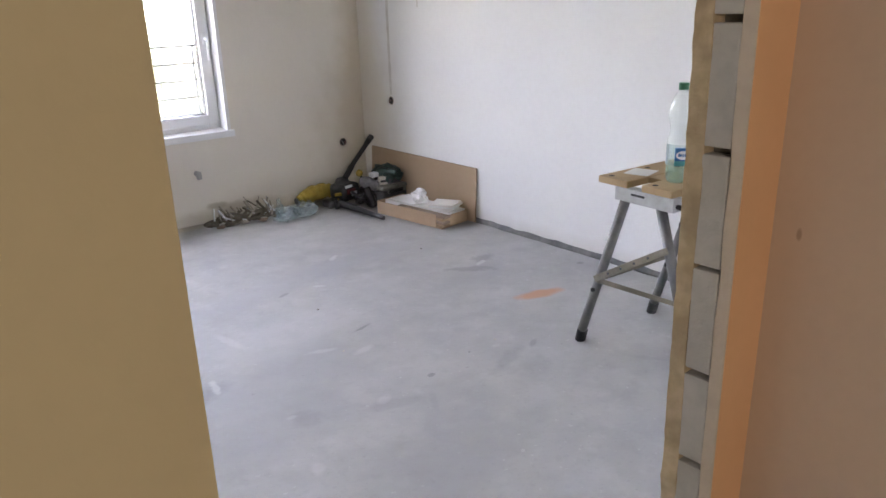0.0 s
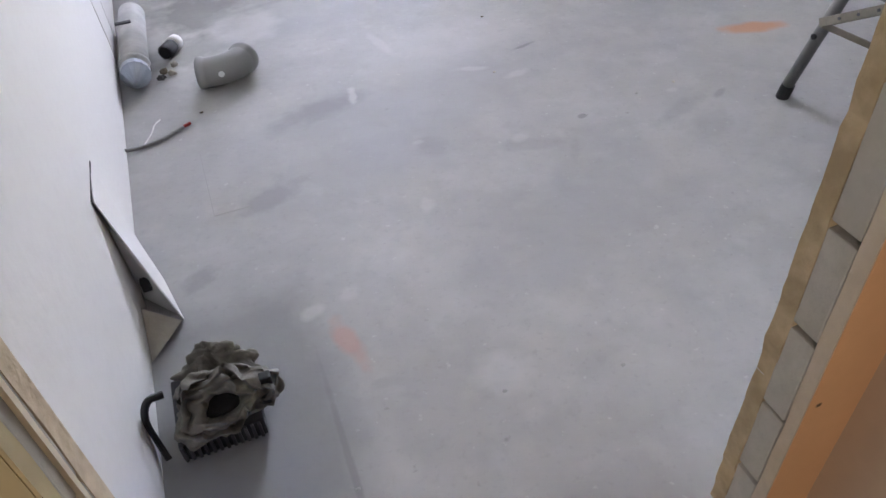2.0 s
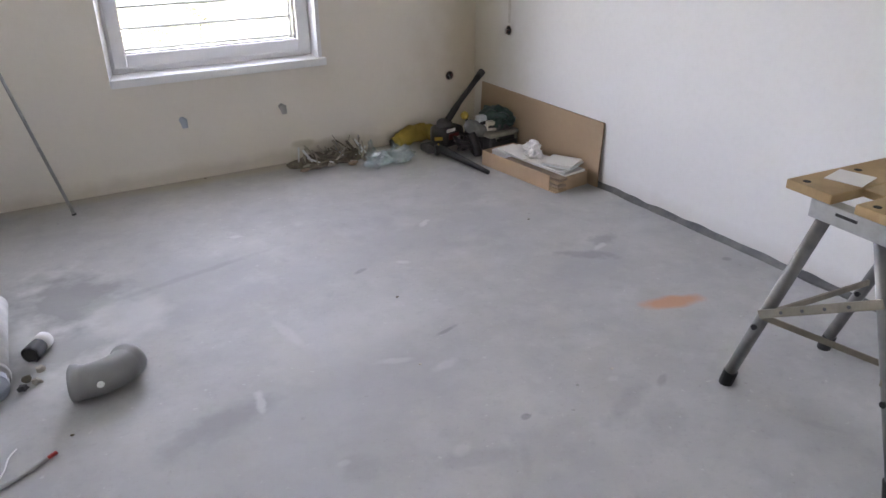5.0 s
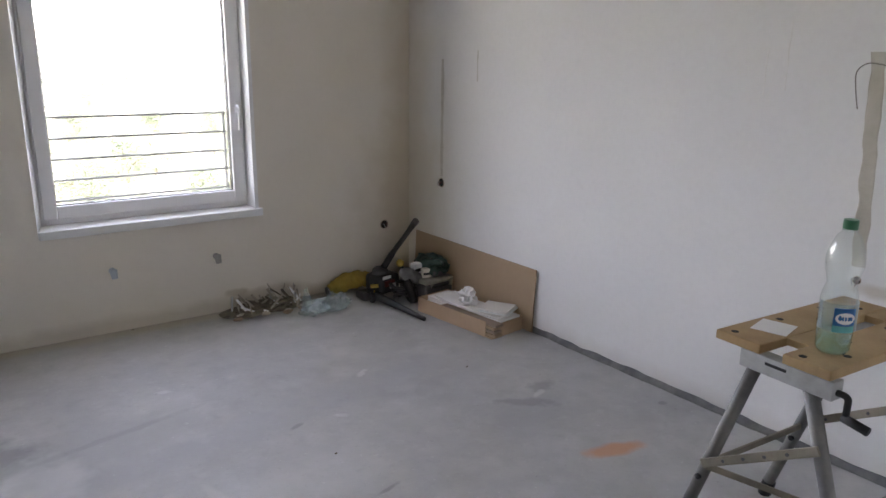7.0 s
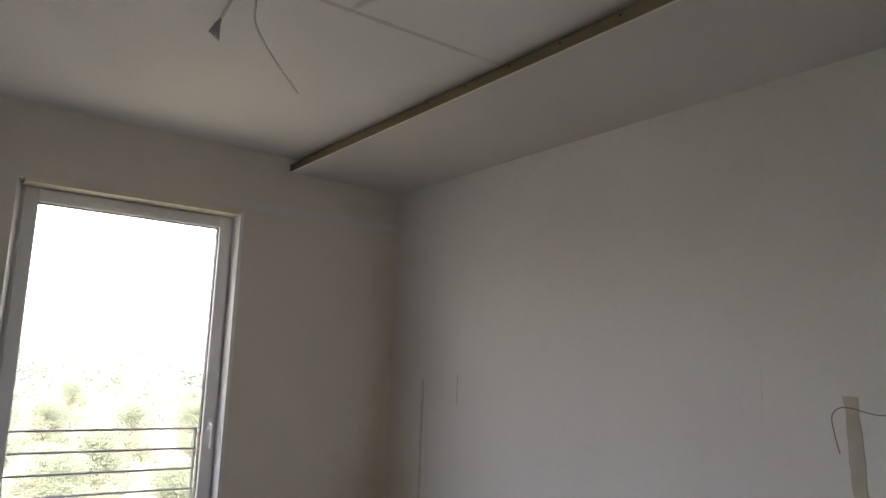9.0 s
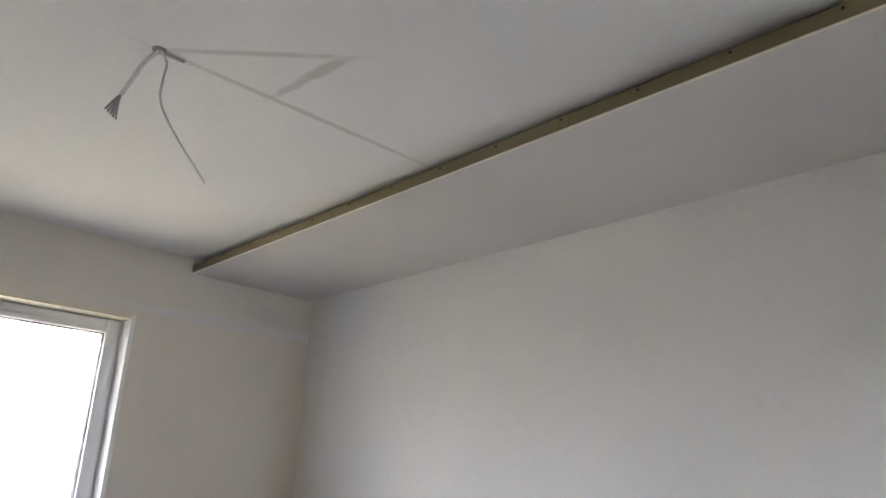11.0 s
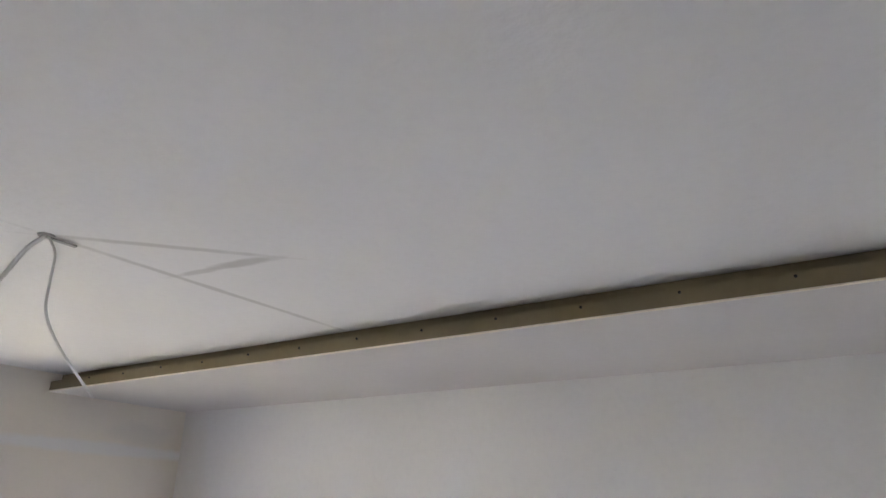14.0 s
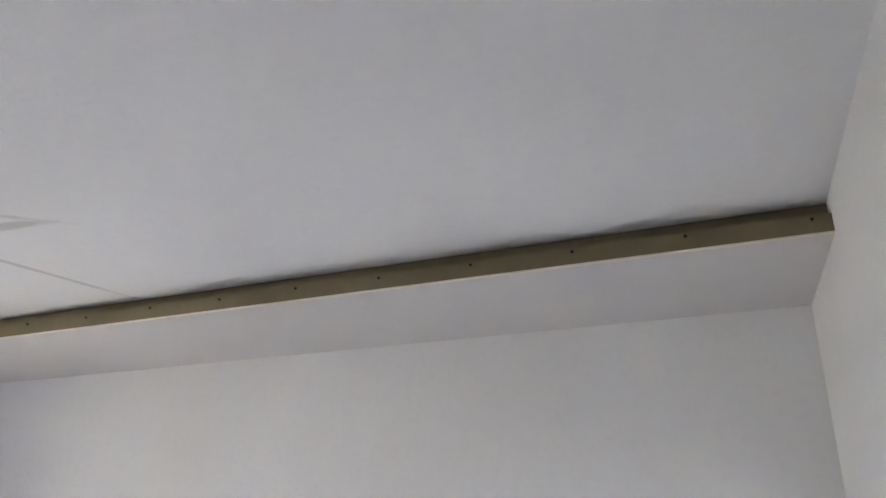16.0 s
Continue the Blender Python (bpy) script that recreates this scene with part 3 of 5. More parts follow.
sash = part("sash", frame_ring(XL + 0.03, XR - 0.03, ZS + 0.03, ZT - 0.025, 0.066, wy - 0.016, wy + 0.05, 0.006), pvc, window)
part("gasket", frame_ring(XL + 0.094, XR - 0.094, ZS + 0.094, ZT - 0.089, 0.006, wy + 0.004, wy + 0.04, 0.0), gasket, sash)
pane = part("pane", box(XL + 0.095, XR - 0.095, wy + 0.015, wy + 0.035, ZS + 0.095, ZT - 0.09), pane_glass, sash, "clear double glazing")
pane.visible_shadow = False
hx, hz = XR - 0.058, 1.15
hd = part("handle", box(hx - 0.014, hx + 0.014, wy - 0.026, wy - 0.015, hz - 0.035, hz + 0.035, 0.004), pvc, sash, "white plastic window handle")
part("lever", tube(smooth_path([(hx, wy - 0.02, hz), (hx, wy - 0.05, hz), (hx, wy - 0.062, hz - 0.03), (hx, wy - 0.060, hz - 0.13)], 5), 0.0095, 10), pvc, hd, smooth=True)
part("vent_cover", box(1.0, 1.45, wy - 0.022, wy - 0.012, ZT - 0.062, ZT - 0.040, 0.003), pvc, sash)
part("window_sill", box(XL - 0.012, XR + 0.02, D - 0.03, D, ZS - 0.042, ZS, 0.004), sill_white, window, "white window sill")
part("window_sill", box(XL, XR, D + 0.0005, wy + 0.02, ZS - 0.028, ZS + 0.0, 0.0), sill_white, window, "white window sill")
rv = 0.018
part("reveal", slab([(XL - 0.014, D - 0.003), (XL + rv, wy), (XL, wy), (XL, ON), (XL - 0.014, ON)], ZS - 0.03, ZT), sill_white, window, "white splayed reveal lining")
part("reveal", box(XR - rv, XR, D - 0.004, wy, ZS, ZT), sill_white, window, "white reveal lining")
part("reveal", box(XL + rv, XR - rv, D - 0.004, wy, ZT - rv, ZT), board_edge, window, "cream reveal lining")
part("corner_bead", box(XR, XR + 0.004, D - 0.0035, D + 0.002, ZS, ZT + 0.010), sill_white, window, "white corner bead")
part("corner_bead", box(XL - 0.014, XR, D - 0.0035, D + 0.002, ZT, ZT + 0.006), board_edge, window, "cream corner bead")

railing = thing("balcony_railing", (1.3, D + 0.36, 0.6), "dark steel guard rail with thin horizontal bars outside the window", "railing")
for i in range(5):
    z = 1.10 - 0.1105 * i
    part("bar", tube([(0.74, D + 0.36, z), (1.86, D + 0.36, z)], 0.0065, 8), steel_rail, railing)
for x in (0.80, 1.812):
    part("post", box(x - 0.006, x + 0.006, D + 0.345, D + 0.375, 0.58, 1.11, 0.002), steel_rail, railing)
for x in (0.749, 1.849):
    part("bracket", box(x - 0.006, x + 0.006, D + 0.3, D + 0.38, 0.62, 1.12), steel_rail, railing)

# ---- wall details ----
def wall_box(name, centre, normal, radius, label):
    """A round back box let into a wall: rim, dark disc for its shaded hollow, loose wires."""
    t = thing(name, centre, label, "socket box")
    rot = Vector(normal).to_track_quat("Z", "Y").to_matrix().to_4x4()
    part("rim", lathe([(radius, -0.002), (radius, 0.002), (radius * 0.86, 0.002), (radius * 0.84, -0.002)], centre, 24, m=rot), socket_rim, t)
    part("hollow", lathe([(0.0005, 0.0006), (radius * 0.85, 0.0006), (radius * 0.85, 0.0012), (0.0005, 0.0012)], centre, 24, m=rot), hole_shade, t, "flat dark disc painting the shade in the box")
    c, nv = Vector(centre), Vector(normal)
    side = Vector((nv.y, -nv.x, 0))
    for k in (-1, 1):
        part("wire", tube(smooth_path([c + side * 0.008 * k, c + nv * 0.016 + side * 0.012 * k + Vector((0, 0, 0.006)), c + nv * 0.022 + side * 0.005 * k - Vector((0, 0, 0.016))], 5), 0.0022, 6), cable_grey if k > 0 else dark_red, t)
    return t


wall_box("socket_box", (2.701, D, 0.383), (0, -1, 0), 0.029, "empty round socket box in the cream wall with loose wires")
wall_box("socket_box", (W, 3.497, 0.689), (-1, 0, 0), 0.029, "empty round socket box in the white wall beside the corner")
wall_box("socket_box", (W, 1.035, 0.693), (-1, 0, 0), 0.015, "empty round socket box under the filled chase")


def ragged_strip(y0, y1, z0, z1, x, depth, wob, seed, lean=0.0):
    """A thin filled strip on the side wall, with uneven edges."""
    bm = bmesh.new()
    n = 24
    rows = []
    for i in range(n + 1):
        z = z0 + (z1 - z0) * i / n
        lay = lean * (1 - i / n)
        a = y0 + lay + wob * noise.noise(Vector((seed, z * 14, 0)))
        b = y1 + lay + wob * noise.noise(Vector((seed + 9, z * 14, 0)))
        rows.append([bm.verts.new((x, a, z)), bm.verts.new((x - depth, a + 0.003, z)), bm.verts.new((x - depth, b - 0.003, z)), bm.verts.new((x, b, z))])
    for r, q in zip(rows, rows[1:]):
        for k in range(3):
            bm.faces.new((r[k], r[k + 1], q[k + 1], q[k]))
    return bm


solid("plaster_patch", ragged_strip(1.054, 1.102, 0.74, 1.455, W, 0.0018, 0.010, 1, -0.04), patch_plaster, "grey filled cable chase on the white wall", "plaster patch", "structure")
solid("plaster_patch", ragged_strip(3.484, 3.510, 0.73, 1.42, W, 0.0015, 0.010, 2), chase_dark, "narrow dark cable chase above the socket box", "plaster patch", "structure")
solid("plaster_patch", ragged_strip(3.162, 3.172, 1.30, 1.47, W, 0.001, 0.005, 3), chase_dark, "short scrape on the white wall", "plaster patch", "structure")
solid("plaster_patch", ragged_strip(1.460, 1.467, 1.30, 1.47, W, 0.001, 0.004, 4), scrape, "faint scrape on the white wall", "plaster patch", "structure")
solid("plaster_patch", ragged_strip(1.380, 1.387, 1.32, 1.56, W, 0.001, 0.004, 5), scrape, "faint scrape on the white wall", "plaster patch", "structure")
wire = thing("wall_wire", (W, 1.06, 1.40), "thin dark wire hanging loose from the filled chase", "wire")
part("loop", tube(smooth_path([(W - 0.006, 1.06, 1.415), (W - 0.02, 1.10, 1.418), (W - 0.022, 1.13, 1.39), (W - 0.014, 1.128, 1.33), (W - 0.01, 1.116, 1.27)], 7), 0.0019, 6), thin_wire, wire)
part("tail", tube(smooth_path([(W - 0.006, 1.06, 1.415), (W - 0.03, 1.03, 1.41), (W - 0.035, 0.98, 1.402), (W - 0.02, 0.94, 1.405)], 7), 0.0017, 6), thin_wire, wire)


def line_on_wall(name, pts, r, material, label, category):
    return solid(name, tube(smooth_path(pts, 8), r, 6), material, label, category, "structure")


line_on_wall("wall_crack", [(0.0, 2.60, 0.03), (0.0, 2.585, 0.30), (0.0, 2.62, 0.62), (0.0, 2.66, 0.95)], 0.0011, scrape, "short hairline crack in the white plaster", "crack")
line_on_wall("wall_crack", [(0.0, 2.36, 0.02), (0.0, 2.355, 0.12), (0.0, 2.28, 0.42), (0.0, 2.31, 0.75), (0.0, 2.356, 1.06), (0.0, 2.37, 1.6), (0.0, 2.36, 2.3)], 0.0022, chase_dark, "hairline crack down the white plaster", "crack")
for x, m_, lab in ((1.053, stub_blue, "pale blue capped pipe stub in the wall under the window"), (1.597, stub_grey, "grey capped pipe stub in the wall under the window")):
    st = thing("pipe_stub", (x, D, 0.335), lab, "pipe stub", "radiator stubs")
    part("sleeve", tube([(x, D + 0.02, 0.335), (x, D - 0.03, 0.333)], 0.017, 14), m_, st)
    part("cap", tube([(x, D - 0.03, 0.345), (x + 0.004, D - 0.035, 0.30)], lambda t: 0.019 - 0.004 * t, 12), m_, st)

# foam strip left open at the foot of the side wall
bm = bmesh.new()
prev = None
for i in range(91):
    y = 0.02 + 2.75 * i / 90
    h = 0.026 + 0.010 * noise.noise(Vector((y * 9, 2, 0)))
    w_ = 0.020 + 0.008 * noise.noise(Vector((y * 7, 5, 0)))
    ring = [bm.verts.new((W, y, 0.0)), bm.verts.new((W - w_, y, 0.0)), bm.verts.new((W - w_ * 0.9, y, 0.008)), bm.verts.new((W - 0.005, y, h)), bm.verts.new((W, y, h))]
    if prev:
        for k in range(4):
            bm.faces.new((prev[k], prev[k + 1], ring[k + 1], ring[k]))
    prev = ring
solid("edge_strip", bm, foam, "dark ragged foam strip along the foot of the wall", "edge strip", "structure")

# ---- ceiling outlet with its cables ----
cx, cy = 1.121, 2.018
rose = thing("ceiling_cable", (cx, cy, H), "bare ceiling lamp outlet with loose hanging cables", "cable")
part("hole_rim", lathe([(0.001, -0.001), (0.014, -0.001), (0.018, -0.004), (0.020, 0.0)], (cx, cy, H), 16), stub_grey, rose)
part("strap", box(cx + 0.008, cx + 0.075, cy - 0.006, cy + 0.006, H - 0.008, H - 0.003, 0.002), cable_grey, rose, "short dark clip")
stub = part("cable_stub", tube(smooth_path([(cx, cy, H - 0.002), (cx - 0.022, cy + 0.03, H - 0.035), (cx - 0.038, cy + 0.065, H - 0.09), (cx - 0.05, cy + 0.09, H - 0.13)], 7), 0.006, 8), cable_white, rose, smooth=True)
for k in range(5):
    a = -0.02 + 0.01 * k
    part("strand", tube(smooth_path([(cx - 0.05, cy + 0.088, H - 0.128), (cx - 0.056 + a * 0.4, cy + 0.10 + a * 0.3, H - 0.15), (cx - 0.06 + a * 1.1, cy + 0.115 + a, H - 0.185)], 4), 0.0028, 6), cable_grey, stub)
part("hanging_cable", tube(smooth_path([(cx + 0.006, cy, H - 0.002), (cx + 0.016, cy - 0.03, H - 0.05), (cx - 0.002, cy - 0.075, H - 0.13), (cx - 0.008, cy - 0.105, H - 0.21), (cx + 0.05, cy - 0.085, H - 0.275), (1.294, 1.986, H - 0.358)], 7), 0.0033, 8), cable_white, rose, smooth=True)

# ---- leaning rod in the corner ----
rod = thing("steel_rod", (0.441, 3.644, 0), "thin grey metal rod leaning into the room corner", "rod")
part("shaft", tube([(0.441, 3.644, 0.0), (0.012, 3.846, 1.86)], 0.0075, 10), bench_steel, rod, smooth=True)
part("tip", tube([(0.441, 3.644, 0.0), (0.4395, 3.6448, 0.008)], 0.0105, 10), dark_grey, rod)

# ---- left wall: duct, bend, cable, torn lining ----
duct = thing("duct_pipe", (0.075, 2.45, 0), "grey wrapped ventilation duct with bare zinc end on the floor", "duct")
part("wrapping", tube([(0.072, 2.14, 0.060), (0.078, 2.45, 0.058), (0.086, 2.70, 0.057)], 0.052, 22), duct_wrap, duct, smooth=True)
spig = part("spigot", lathe([(0.053, 0.0), (0.054, -0.030), (0.051, -0.034), (0.030, -0.072), (0.012, -0.102), (0.002, -0.106)], (0.072, 2.16, 0.060), 14, m=Matrix.Rotation(radians(-90), 4, "X")), zinc, duct, "dull zinc cone")
part("clamp", lathe([(0.057, -0.012), (0.059, -0.008), (0.059, 0.008), (0.057, 0.012)], (0.0725, 2.19, 0.060), 24, m=Matrix.Rotation(radians(-90), 4, "X")), duct_wrap, duct)
part("tag", box(0.03, 0.09, 2.48, 2.50, 0.110, 0.116, 0.001), dark_grey, duct)

bend = thing("pipe_bend", (0.38, 2.03, 0), "grey plastic drain pipe bend lying on the floor", "pipe bend")
arc = smooth_path([(0.288, 2.04, 0.058), (0.335, 2.03, 0.058), (0.385, 2.035, 0.058), (0.43, 2.055, 0.058), (0.462, 2.095, 0.058)], 6)
part("body", tube(arc, lambda t: 0.053 + (0.005 if t < 0.12 or t > 0.88 else 0.0), 26), grey_pvc, bend, smooth=True)
# black disc paints the shade inside the pipe's open end
part("mouth", tube([(0.4615, 2.094, 0.058), (0.464, 2.098, 0.058)], 0.046, 22), black_plastic, bend)
part("seal", tube([(0.2865, 2.0402, 0.0575), (0.2835, 2.0408, 0.0575)], 0.050, 22), dark_grey, bend)
part("sticker", lathe([(0.0005, 0.001), (0.011, 0.001), (0.011, 0.0)], (0.362, 1.9785, 0.066), 12, m=Matrix.Rotation(radians(86), 4, "X")), label_white, bend, "small white sticker")
bits = thing("pipe_coupling", (0.20, 2.36, 0), "small black pipe coupling with a white collar on the floor", "coupling")
part("sleeve", tube([(0.185, 2.33, 0.029), (0.218, 2.388, 0.029)], lambda q: 0.027 + (0.004 if q < 0.5 else 0.0), 18, cap=False), dark_grey, bits, smooth=True)
part("collar", tube([(0.214, 2.381, 0.029), (0.234, 2.416, 0.029)], 0.0295, 18), white_card, bits, "white plastic collar", smooth=True)
# solid black core in place of the coupling's shaded hollow
part("bore", tube([(0.184, 2.328, 0.029), (0.20, 2.36, 0.029)], 0.0245, 14), black_plastic, bits)
for i, (x, y) in enumerate(((0.165, 2.22), (0.19, 2.19), (0.15, 2.17), (0.205, 2.26))):
    solid("rubble_piece", lump((x, y, 0.010), (0.016, 0.013, 0.011), 2, 0.5, 3, i), [rubble_dark, patch_plaster, dark_grey, patch_plaster][i], "small broken piece of plaster on the floor", "rubble", group="rubble pieces")
fc = thing("floor_cable", (0.1, 1.74, 0), "grey cable end with a red tip coming out of the wall", "cable")
part("sheath", tube(smooth_path([(0.0, 1.70, 0.02), (0.05, 1.715, 0.010), (0.11, 1.735, 0.007), (0.165, 1.765, 0.008), (0.192, 1.780, 0.010)], 6), 0.0065, 8), cable_grey, fc, smooth=True)
part("tip", tube([(0.192, 1.780, 0.010), (0.216, 1.792, 0.011)], 0.0055, 8), red_plastic, fc, "red tip")
part("bare_wire", tube(smooth_path([(0.06, 1.72, 0.012), (0.09, 1.77, 0.02), (0.10, 1.83, 0.012), (0.12, 1.87, 0.006)], 6), 0.0025, 6), cable_white, fc)

# torn wall lining by the door
lining = thing("wall_lining", (0.006, 0.45, 0), "white lining board on the wall with its corner torn off", "wall lining")
bm = bmesh.new()
th = 0.010
poly = [(0.0, 0.0), (0.97, 0.0), (1.0, 0.05), (1.01, 0.11), (0.965, 0.25), (0.925, 0.356), (0.93, 0.364), (1.10, 0.366), (1.10, H), (0.0, H)]
a = [bm.verts.new((0.0005, y + 0.001, z)) for y, z in poly]
b = [bm.verts.new((th, y + 0.001, z)) for y, z in poly]
bm.faces.new(a)
bm.faces.new(b[::-1])
for i in range(len(poly)):
    j = (i + 1) % len(poly)
    bm.faces.new((a[i], a[j], b[j], b[i]))
part("board", bm, plaster_side, lining)
bm = bmesh.new()
flap = [(0.013, 0.935, 0.358), (0.040, 0.925, 0.22), (0.097, 0.870, 0.012), (0.060, 1.05, 0.003), (0.012, 1.22, 0.003), (0.006, 1.10, 0.362), (0.034, 1.03, 0.18)]
a = [bm.verts.new(p) for p in flap]
b = [bm.verts.new(Vector(p) + Vector((0.0025, 0.001, 0.0))) for p in flap]
for i in range(6):
    bm.faces.new((a[6], a[(i + 1) % 6], a[i]))
    bm.faces.new((b[6], b[i], b[(i + 1) % 6]))
    bm.faces.new((a[i], a[(i + 1) % 6], b[(i + 1) % 6], b[i]))
part("flap", bm, plaster_side, lining, "folded out white flap")
# the slit's shade is a dark bar, not an opening
part("slit", box(0.002, 0.0108, 0.94, 1.10, 0.3585, 0.3640), hole_shade, lining, "dark bar painting the shade in the slit")
bm = bmesh.new()
back = [(0.001, 0.975, 0.004), (0.001, 0.95, 0.34), (0.001, 1.14, 0.004)]
a = [bm.verts.new(p) for p in back]
b = [bm.verts.new(Vector(p) + Vector((0.003, 0, 0))) for p in back]
bm.faces.new(a)
bm.faces.new(b[::-1])
for i in range(3):
    j = (i + 1) % 3
    bm.faces.new((a[i], a[j], b[j], b[i]))
part("backing", bm, board_edge, lining, "bare beige wall behind the tear")
bm = bmesh.new()
scrap = [(0.093, 0.868, 0.010), (0.012, 0.905, 0.050), (0.012, 0.765, 0.004)]
a = [bm.verts.new(p) for p in scrap]
b = [bm.verts.new(Vector(p) + Vector((0.001, -0.001, 0.002))) for p in scrap]
bm.faces.new(a)
bm.faces.new(b[::-1])
for i in range(3):
    j = (i + 1) % 3
    bm.faces.new((a[i], a[j], b[j], b[i]))
part("torn_backing", bm, torn_paper, lining, "torn grey-brown backing paper")
bm = bmesh.new()
ply = [(0.036, 0.940, 0.225), (0.089, 0.885, 0.016), (0.013, 0.985, 0.012), (0.013, 0.958, 0.27)]
a = [bm.verts.new(p) for p in ply]
b = [bm.verts.new(Vector(p) + Vector((0, 0.002, 0))) for p in ply]
bm.faces.new(a)
bm.faces.new(b[::-1])
for i in range(4):
    j = (i + 1) % 4
    bm.faces.new((a[i], a[j], b[j], b[i]))
part("inner_ply", bm, plaster_side, lining, "white inner ply of the torn board")
part("clip", box(0.030, 0.052, 0.918, 0.940, 0.085, 0.118, 0.004), black_plastic, lining)

# ---- by the door: jerry can and sack ----
def jerry_can(x, y, turn):
    t = thing("jerry_can", (x, y, 0), "blue plastic jerry can with a grey screw cap", "canister")
    m = Matrix.Translation((x, y, 0)) @ Matrix.Rotation(radians(turn), 4, "Z") @ Matrix.Diagonal((1, 1, 0.93, 1))

    def put(bm):
        bmesh.ops.transform(bm, matrix=m, verts=bm.verts)
        return bm
    body = box(-0.072, 0.072, -0.066, 0.066, 0.0, 0.25, 0.02)
    part("body", put(body), blue_can, t, smooth=True)
    # shoulders slope up to the neck; the handle bridges a hollow
    bm = bmesh.new()
    rings = []
    for k, (sx, sy, z, oy) in enumerate(((0.070, 0.064, 0.235, 0.0), (0.066, 0.060, 0.262, 0.0), (0.045, 0.040, 0.277, 0.010), (0.030, 0.030, 0.283, 0.015))):
        rings.append([bm.verts.new((sx * c, sy * s + oy, z)) for c, s in [(max(-1, min(1, 1.25 * math.cos(2 * math.pi * q / 28))), max(-1, min(1, 1.25 * math.sin(2 * math.pi * q / 28)))) for q in range(28)]])
    for p, q in zip(rings, rings[1:]):
        for k in range(28):
            bm.faces.new((p[k], p[(k + 1) % 28], q[(k + 1) % 28], q[k]))
    bm.faces.new(rings[-1])
    part("shoulder", put(bm), blue_can, t, smooth=True)
    part("neck", put(lathe([(0.028, 0.278), (0.028, 0.292), (0.024, 0.292)], (0, 0.015, 0), 24)), blue_can, t, smooth=True)
    cap = lathe([(0.001, 0.323), (0.026, 0.323), (0.030, 0.320), (0.032, 0.288), (0.028, 0.286)], (0, 0.015, 0), 36)
    cp = part("cap", put(cap), can_cap, t, "grey ribbed screw cap", smooth=True)
    part("cap_disc", put(lathe([(0.001, 0.3265), (0.019, 0.3265), (0.020, 0.3235)], (0, 0.015, 0), 24)), grey_plastic, cp)
    for sx in (-1, 1):
        part("lobe", put(lump((sx * 0.049, 0.018, 0.266), (0.021, 0.040, 0.034), 3, 0.12, 2, sx)), blue_can, t, smooth=True)
    part("rim", put(tube(smooth_path([(-0.062, 0.0, 0.262), (-0.056, -0.045, 0.266), (0.0, -0.058, 0.268), (0.056, -0.045, 0.266), (0.062, 0.0, 0.262)], 6), 0.009, 10)), blue_can, t, smooth=True)
    part("handle", put(tube(smooth_path([(0, -0.012, 0.275), (0, -0.025, 0.292), (0, -0.046, 0.290), (0, -0.060, 0.258)], 6), 0.011, 12)), blue_can, t, smooth=True)
    part("tap", put(tube(smooth_path([(-0.016, -0.012, 0.292), (-0.020, -0.030, 0.284), (-0.022, -0.046, 0.270)], 4), 0.008, 10)), can_cap, t, "grey spout tap", smooth=True)
    for sx in (-1, 1):
        part("rib", put(box(sx * 0.045 - 0.012, sx * 0.045 + 0.012, -0.070, -0.062, 0.03, 0.21, 0.004)), blue_can, t, smooth=True)
    for k in range(28):
        a = 2 * math.pi * k / 28
        part("grip_rib", put(box(0.0322 * math.cos(a) - 0.0016, 0.0322 * math.cos(a) + 0.0016, 0.015 + 0.0322 * math.sin(a) - 0.0016, 0.015 + 0.0322 * math.sin(a) + 0.0016, 0.290, 0.317)), can_cap, cp)
    return t


jerry_can(0.158, 0.070, 6)

crate = thing("crate", (0.145, 0.55, 0), "low black ribbed plastic crate under the sack", "crate")
part("tray", box(0.056, 0.232, 0.468, 0.65, 0.0, 0.05, 0.006), black_plastic, crate)
for k in range(12):
    x = 0.060 + 0.0142 * k
    part("rib", box(x, x + 0.0065, 0.462, 0.468, 0.004, 0.052, 0.0015), dark_grey, crate)

bag = thing("sack", (0.155, 0.55, 0.05), "crumpled grey canvas sack lying on a black ribbed crate", "sack")
mouth = Vector((0.170, 0.466, 0.140))
out = Vector((0.10, -0.72, 0.62)).normalized()
ax = Vector((1, -0.02, 0.0)).normalized()
ay = out.cross(ax).normalized()
# one cloth surface: down the throat, over the lip, out in ripples and back round the bundle
bm = bmesh.new()
nu, nr, rings = 96, 64, []
